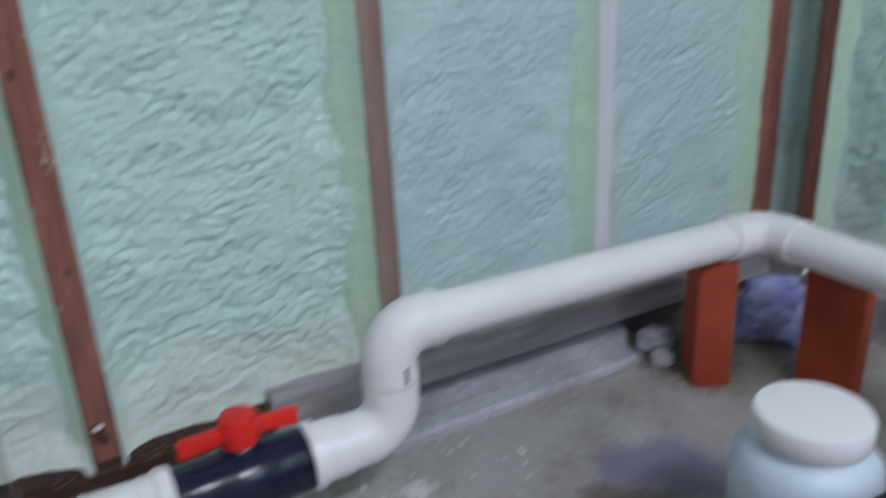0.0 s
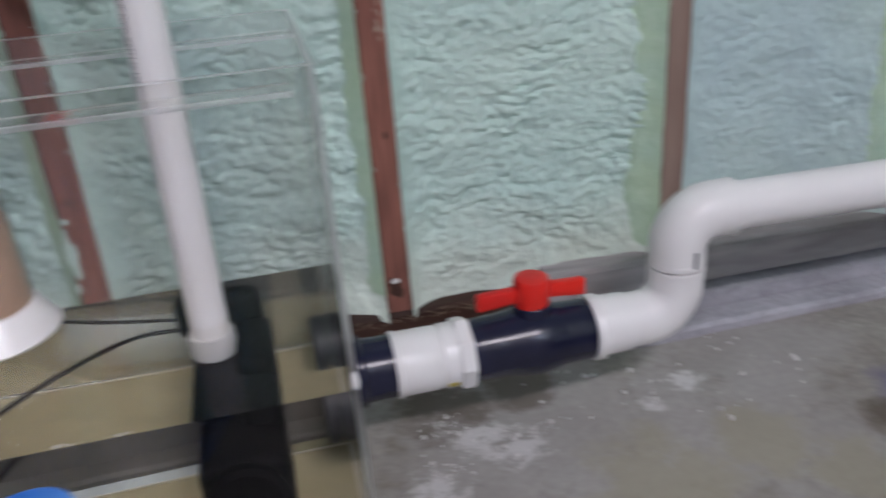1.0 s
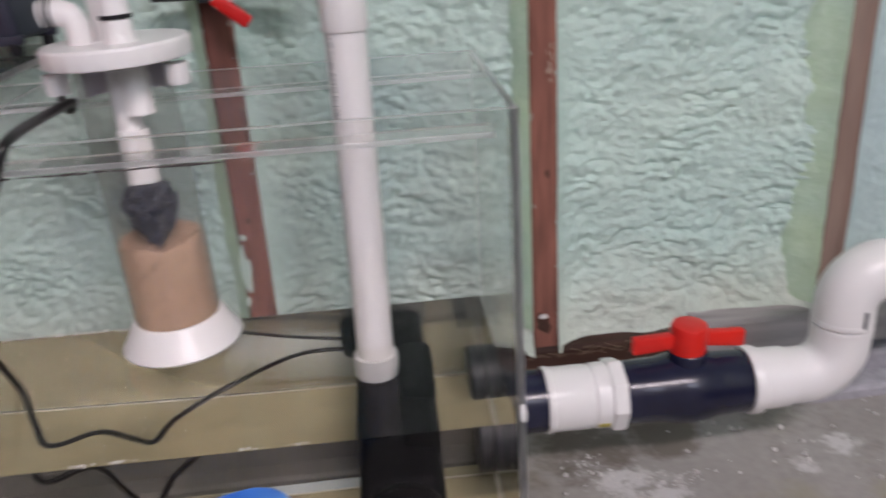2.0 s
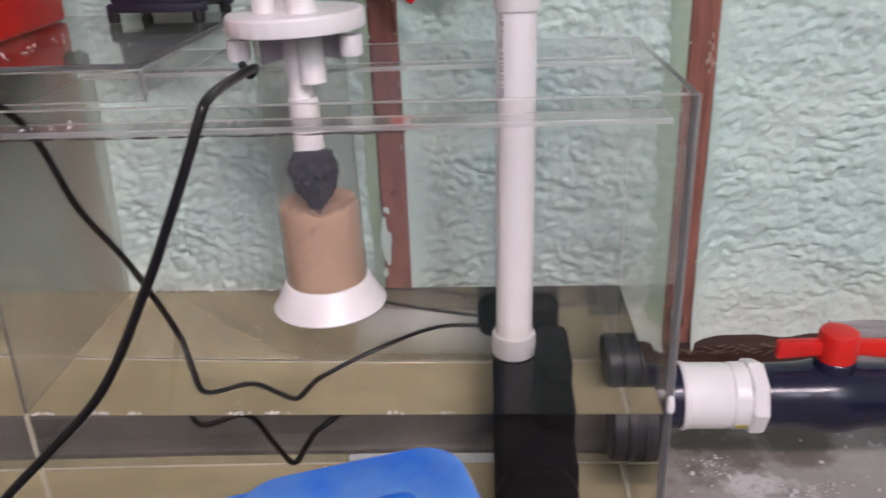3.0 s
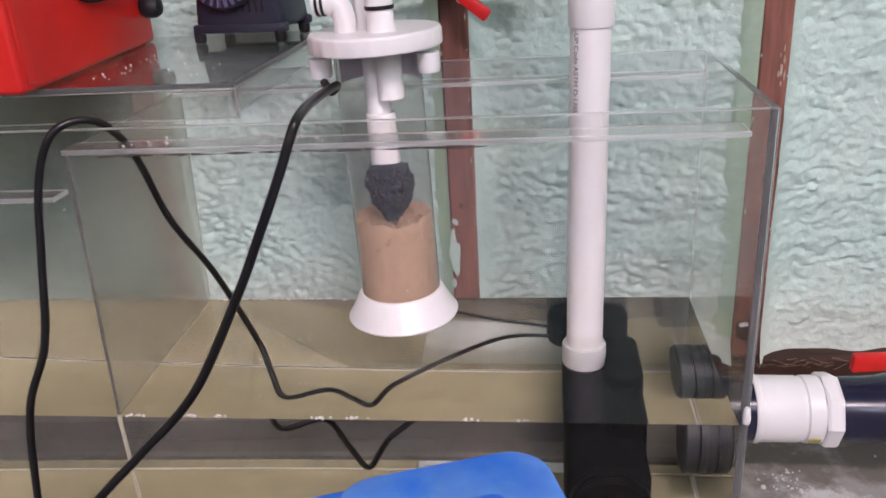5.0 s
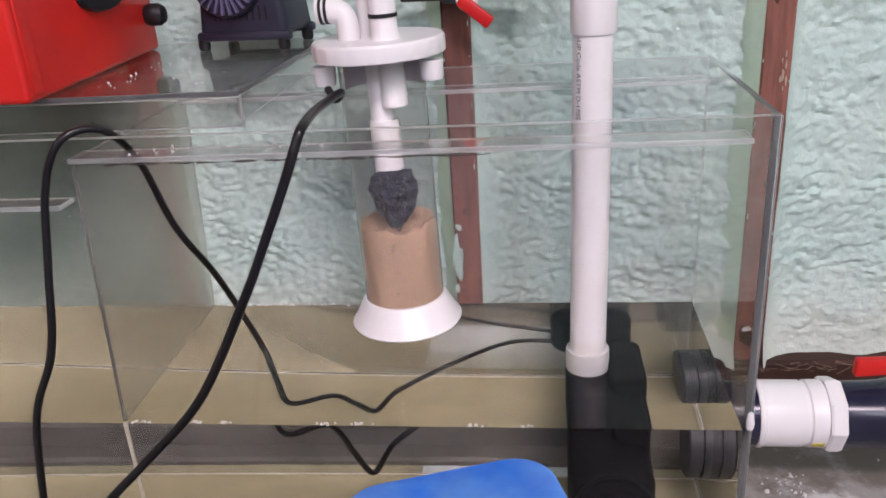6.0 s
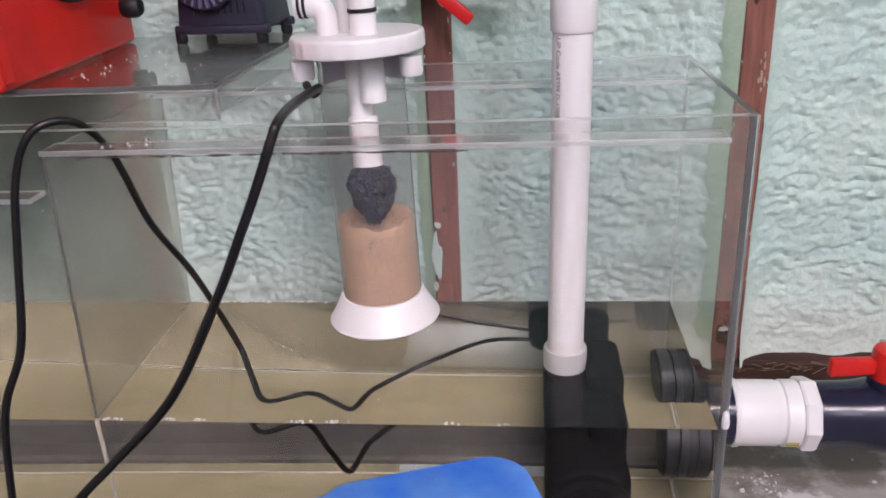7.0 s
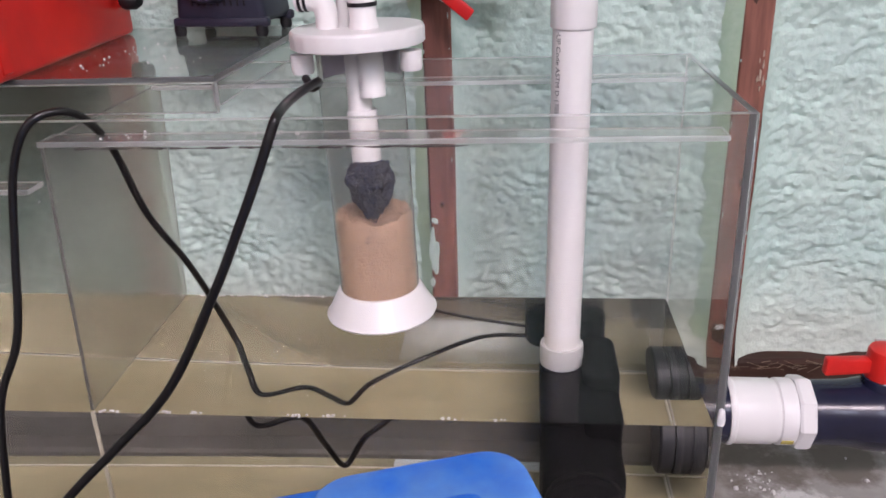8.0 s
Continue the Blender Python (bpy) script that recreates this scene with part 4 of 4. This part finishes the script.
bmesh.ops.recalc_face_normals(sheet, faces=sheet.faces[:])
part("blue_sheet", sheet, BLUE, tub, "crumpled blue plastic sheet")

# ---------------------------------------------------------------- upper valve on the wall
hose = thing("wall_pipe", "dark pipe clipped to stud with red valve lever", "pipe")
part("pipe", tube([(-0.47, -0.028, 0.634), (-0.30, -0.028, 0.632)], 0.0125, 20), DARKGREY, hose)
part("clip", box(-0.417, -0.395, -0.042, -0.001, 0.618, 0.648, 0.003, 2), DARKGREY, hose)
part("hub", lathe([(0.004, 0.0), (0.013, 0.0), (0.013, 0.012), (0.004, 0.012)], pose(-0.386, -0.040, 0.622, 90, 0, 0), 24), PVC, hose)
part("lever", box(-0.004, 0.044, -0.005, 0.005, -0.008, 0.008, 0.003, 2, pose(-0.391, -0.056, 0.622, 0, 40, 0)), RED, hose, "red lever")

# ---------------------------------------------------------------- print on the riser
txt = bpy.data.curves.new("print", "FONT")
txt.body, txt.size = "-UP Code ASTM D-1785", 0.0082
tmp = bpy.data.objects.new("print_curve", txt)
tm = bmesh.new()
tm.from_mesh(tmp.to_mesh())
tmp.to_mesh_clear()
bpy.data.objects.remove(tmp)
for v in tm.verts:
    a = radians(-90 - 54) + v.co.y / 0.0211
    z = 0.596 - v.co.x * 1.03
    v.co = Vector((-0.2425 - 0.0037 * (0.62 - z) / 0.445 + 0.0216 * math.cos(a), -0.205 + 0.0216 * math.sin(a), z))
part("print", tm, INK, riser, "small printed pipe standard", False)


# ---------------------------------------------------------------- crumbs, chips and marks
def crumbs(name, places, spread, size, material, label, n, seed, flat=1.0):
    """Small broken bits strewn round the given places."""
    rng = random.Random(seed)
    bm = bmesh.new()
    for k in range(n):
        c = Vector(places[k % len(places)]) + Vector((rng.gauss(0, spread[0]), rng.gauss(0, spread[1]), 0))
        r = size * rng.uniform(0.35, 1.0) ** 1.5
        m = Matrix.Translation(c + Vector((0, 0, r * 0.4 * flat))) @ Euler((rng.uniform(0, 3), rng.uniform(0, 3), rng.uniform(0, 6))).to_matrix().to_4x4()
        got = bmesh.ops.create_icosphere(bm, subdivisions=1, radius=r, matrix=m)
        for v in got["verts"]:
            v.co += Vector((rng.uniform(-1, 1), rng.uniform(-1, 1), rng.uniform(-1, 1))) * r * 0.35
    return tagged(link_mesh(name, bm, material), label, "crumbs", kind="stuff")


crumbs("cover_crumbs", [(-0.725, -0.32, CZ1), (-0.72, -0.29, CZ1), (-0.725, -0.23, CZ1), (-0.70, -0.20, CZ1), (-0.72, -0.165, CZ1), (-0.66, -0.25, CZ1), (-0.62, -0.30, CZ1)], (0.010, 0.02), 0.0012, CHALK, "white crumbs strewn on the clear cover", 48, 1)
crumbs("brace_crumbs", [(-0.52, TY0 + 0.03, BR_Z + 0.005), (-0.62, TY0 + 0.03, BR_Z + 0.005), (-0.66, TY0 + 0.02, BR_Z + 0.005), (-0.50, TY0 + 0.032, BR_Z + 0.005)], (0.015, 0.004), 0.0018, CHALK, "white crumbs on the glass brace", 26, 2)
crumbs("waterline_crust", [(-0.725, TY0 + GL + 0.003, WATER_Z), (-0.667, TY0 + GL + 0.003, WATER_Z), (-0.63, TY0 + GL + 0.003, WATER_Z), (-0.528, TY0 + GL + 0.003, WATER_Z), (-0.489, TY0 + GL + 0.003, WATER_Z), (-0.367, TY0 + GL + 0.003, WATER_Z), (-0.32, TY0 + GL + 0.003, WATER_Z)],
       (0.008, 0.0008), 0.0022, CHALK, "white salt crust along the water line", 60, 3)
crumbs("back_waterline_crust", [(-0.70, TY1 - GL - 0.003, WATER_Z), (-0.64, TY1 - GL - 0.003, WATER_Z), (-0.57, TY1 - GL - 0.003, WATER_Z)], (0.03, 0.001), 0.0022, CHALK, "salt crust along the back water line", 70, 4)
crumbs("floor_chips", [(0.202, -0.132, 0), (0.187, -0.219, 0), (0.466, -0.126, 0), (0.492, -0.207, 0), (0.28, -0.165, 0), (0.424, -0.259, 0), (0.06, -0.22, 0), (0.10, -0.25, 0), (0.02, -0.2, 0), (0.35, -0.18, 0)], (0.035, 0.03), 0.004, CHALK, "white chips strewn on the concrete floor", 70, 5)
crumbs("residue_flakes", [(0.05, -0.21, 0.0005), (0.02, -0.17, 0.0005), (0.10, -0.24, 0.0005), (0.0, -0.26, 0.0005), (0.13, -0.22, 0.0005)], (0.014, 0.012), 0.0020, CHALK, "white residue flakes on the concrete floor", 150, 9, 0.2)
crumbs("bottom_specks", [(-0.43, -0.33, IN), (-0.35, -0.34, IN), (-0.36, -0.30, IN), (-0.62, -0.3, IN)], (0.03, 0.02), 0.003, BLACK, "dark specks on the tank bottom", 14, 6)
rng = random.Random(8)
for k in range(40):
    a, z = radians(rng.uniform(195, 345)), rng.uniform(0.30, 0.392)
    bit = bmesh.new()
    bmesh.ops.create_icosphere(bit, subdivisions=1, radius=rng.uniform(0.0004, 0.0013), matrix=Matrix.Translation((RCX + 0.0466 * math.cos(a), RCY + 0.0466 * math.sin(a), z)))
    part("fleck", bit, BLACK, reactor, smooth=False)


def smear(name, places, material, parent, label, y=-0.0006, seed=0):
    """A thin ragged daub on the face of a stud, from (x, z, half width, half height) places."""
    rng = random.Random(seed)
    bm = bmesh.new()
    for x, z, w, h in places:
        ring = []
        n = 18
        for k in range(n):
            a = 2 * math.pi * k / n
            f = rng.uniform(0.6, 1.1)
            ring.append((x + w * f * math.cos(a), z + h * f * math.sin(a)))
        lo = [bm.verts.new((p[0], 0.001, p[1])) for p in ring]
        hi = [bm.verts.new((x + (p[0] - x) * 0.9, y - 0.0012, z + (p[1] - z) * 0.9)) for p in ring]
        for k in range(n):
            bm.faces.new((lo[k], lo[(k + 1) % n], hi[(k + 1) % n], hi[k]))
        bm.faces.new(hi)
    bmesh.ops.recalc_face_normals(bm, faces=bm.faces[:])
    return part(name, bm, material, parent, label, False)


smear("paint_scrape", [(0.009, 0.505, 0.0020, 0.010), (0.012, 0.518, 0.0016, 0.007), (0.006, 0.50, 0.0014, 0.005), (0.0135, 0.498, 0.0014, 0.008), (0.010, 0.488, 0.0012, 0.004), (0.011, 0.532, 0.0012, 0.005), (0.007, 0.524, 0.001, 0.004)], SCRAPE, wall_north, "pale scraped wood on the stud", seed=1)
smear("foam_smear", [(-0.421, 0.258, 0.0085, 0.040), (-0.4175, 0.306, 0.006, 0.006), (-0.424, 0.209, 0.004, 0.008)], FOAM, wall_north, "foam smeared over the stud edge", seed=2)
smear("nail_plate", [(-0.003, 0.140, 0.008, 0.005)], METAL, wall_north, "small pale metal nail plate", seed=3)
smear("wet_mark", [(-0.003, 0.128, 0.013, 0.022)], SILL, wall_north, "dark damp mark on the stud foot", y=0.0004, seed=4)

rng = random.Random(21)
flecks = []
for c in (0.0, -0.406):
    for k in range(12):
        side = rng.choice((-1, 1, 1))
        flecks.append((c + side * (0.0165 + rng.uniform(-0.0015, 0.0015)), rng.uniform(0.2, 0.78), rng.uniform(0.0004, 0.0010), rng.uniform(0.001, 0.005)))
smear("foam_flecks", flecks, FOAM, wall_north, "flecks of foam along the stud edges", seed=5)
smear("knot", [(-0.407, 0.33, 0.004, 0.006), (0.004, 0.36, 0.003, 0.007), (-0.006, 0.60, 0.004, 0.008)], SILL, wall_north, "dark knots in the studs", y=0.0006, seed=6)

# straw and flakes on the ledge under the studs
rng = random.Random(31)
straw = bmesh.new()
for k in range(170):
    m = Matrix.Translation((rng.uniform(-0.07, 0.24), rng.uniform(-0.024, -0.008), rng.uniform(0.049, 0.058) + (0.03 if k % 3 == 0 else 0))) @ Euler((rng.uniform(-0.3, 0.3), rng.uniform(-0.5, 0.5), rng.uniform(-0.6, 0.6))).to_matrix().to_4x4()
    w = rng.uniform(0.0003, 0.0008)
    bmesh.ops.create_cube(straw, size=1, matrix=m @ Matrix.Diagonal((rng.uniform(0.006, 0.024), w, w, 1)))
tagged(link_mesh("ledge_straw", straw, STRAW), "dry straw and flakes on the ledge under the studs", "debris", kind="stuff")
part("silicone_blob", lathe([(0.001, 0.0), (0.0035, 0.002), (0.0042, 0.008), (0.003, 0.018), (0.001, 0.020)], Matrix.Translation((TX1 - 0.003, TY0 - 0.002, 0.248)), 16), PVC, tank, "glossy white silicone blob")
part("sticker", box(-0.008, 0.006, -0.0006, 0.0006, -0.004, 0.004, 0.0003, 1, pose(0.026, AY - 0.0361, AZ - 0.0209, 30, 0, 0)), STICKER, drain, "torn yellow sticker", False)


# clutter in the corner behind the bricks
def lump(name, c, size, material, label, category, seed, rough, sharp=3.0):
    """A crumpled or broken piece resting on the floor."""
    bm = bmesh.new()
    bmesh.ops.create_icosphere(bm, subdivisions=4, radius=1)
    off = Vector((seed * 5.1, seed, 0))
    for v in bm.verts:
        f = 1 + rough * noise.noise(v.co * 1.6 + off) + rough * 0.7 * abs(noise.noise(v.co * sharp + off)) + rough * 0.3 * noise.noise(v.co * sharp * 3 + off)
        v.co = Vector((c[0] + v.co.x * size[0] * f, c[1] + v.co.y * size[1] * f, max(0.0005, size[2] * 0.9 + v.co.z * size[2] * f)))
    return tagged(link_mesh(name, bm, material, True), label, category)


lump("plastic_bag", (1.125, -0.135, 0), (0.075, 0.06, 0.055), BAG, "crumpled violet plastic bag in the corner", "bag", 2, 0.5, 4.0)
lump("concrete_chunk", (0.915, -0.062, 0), (0.032, 0.026, 0.024), CURB, "broken grey concrete chunk beside the curb", "rubble", 5, 0.35)
lump("concrete_chunk", (0.893, -0.105, 0), (0.018, 0.018, 0.014), CURB, "broken grey concrete chunk beside the curb", "rubble", 7, 0.35)
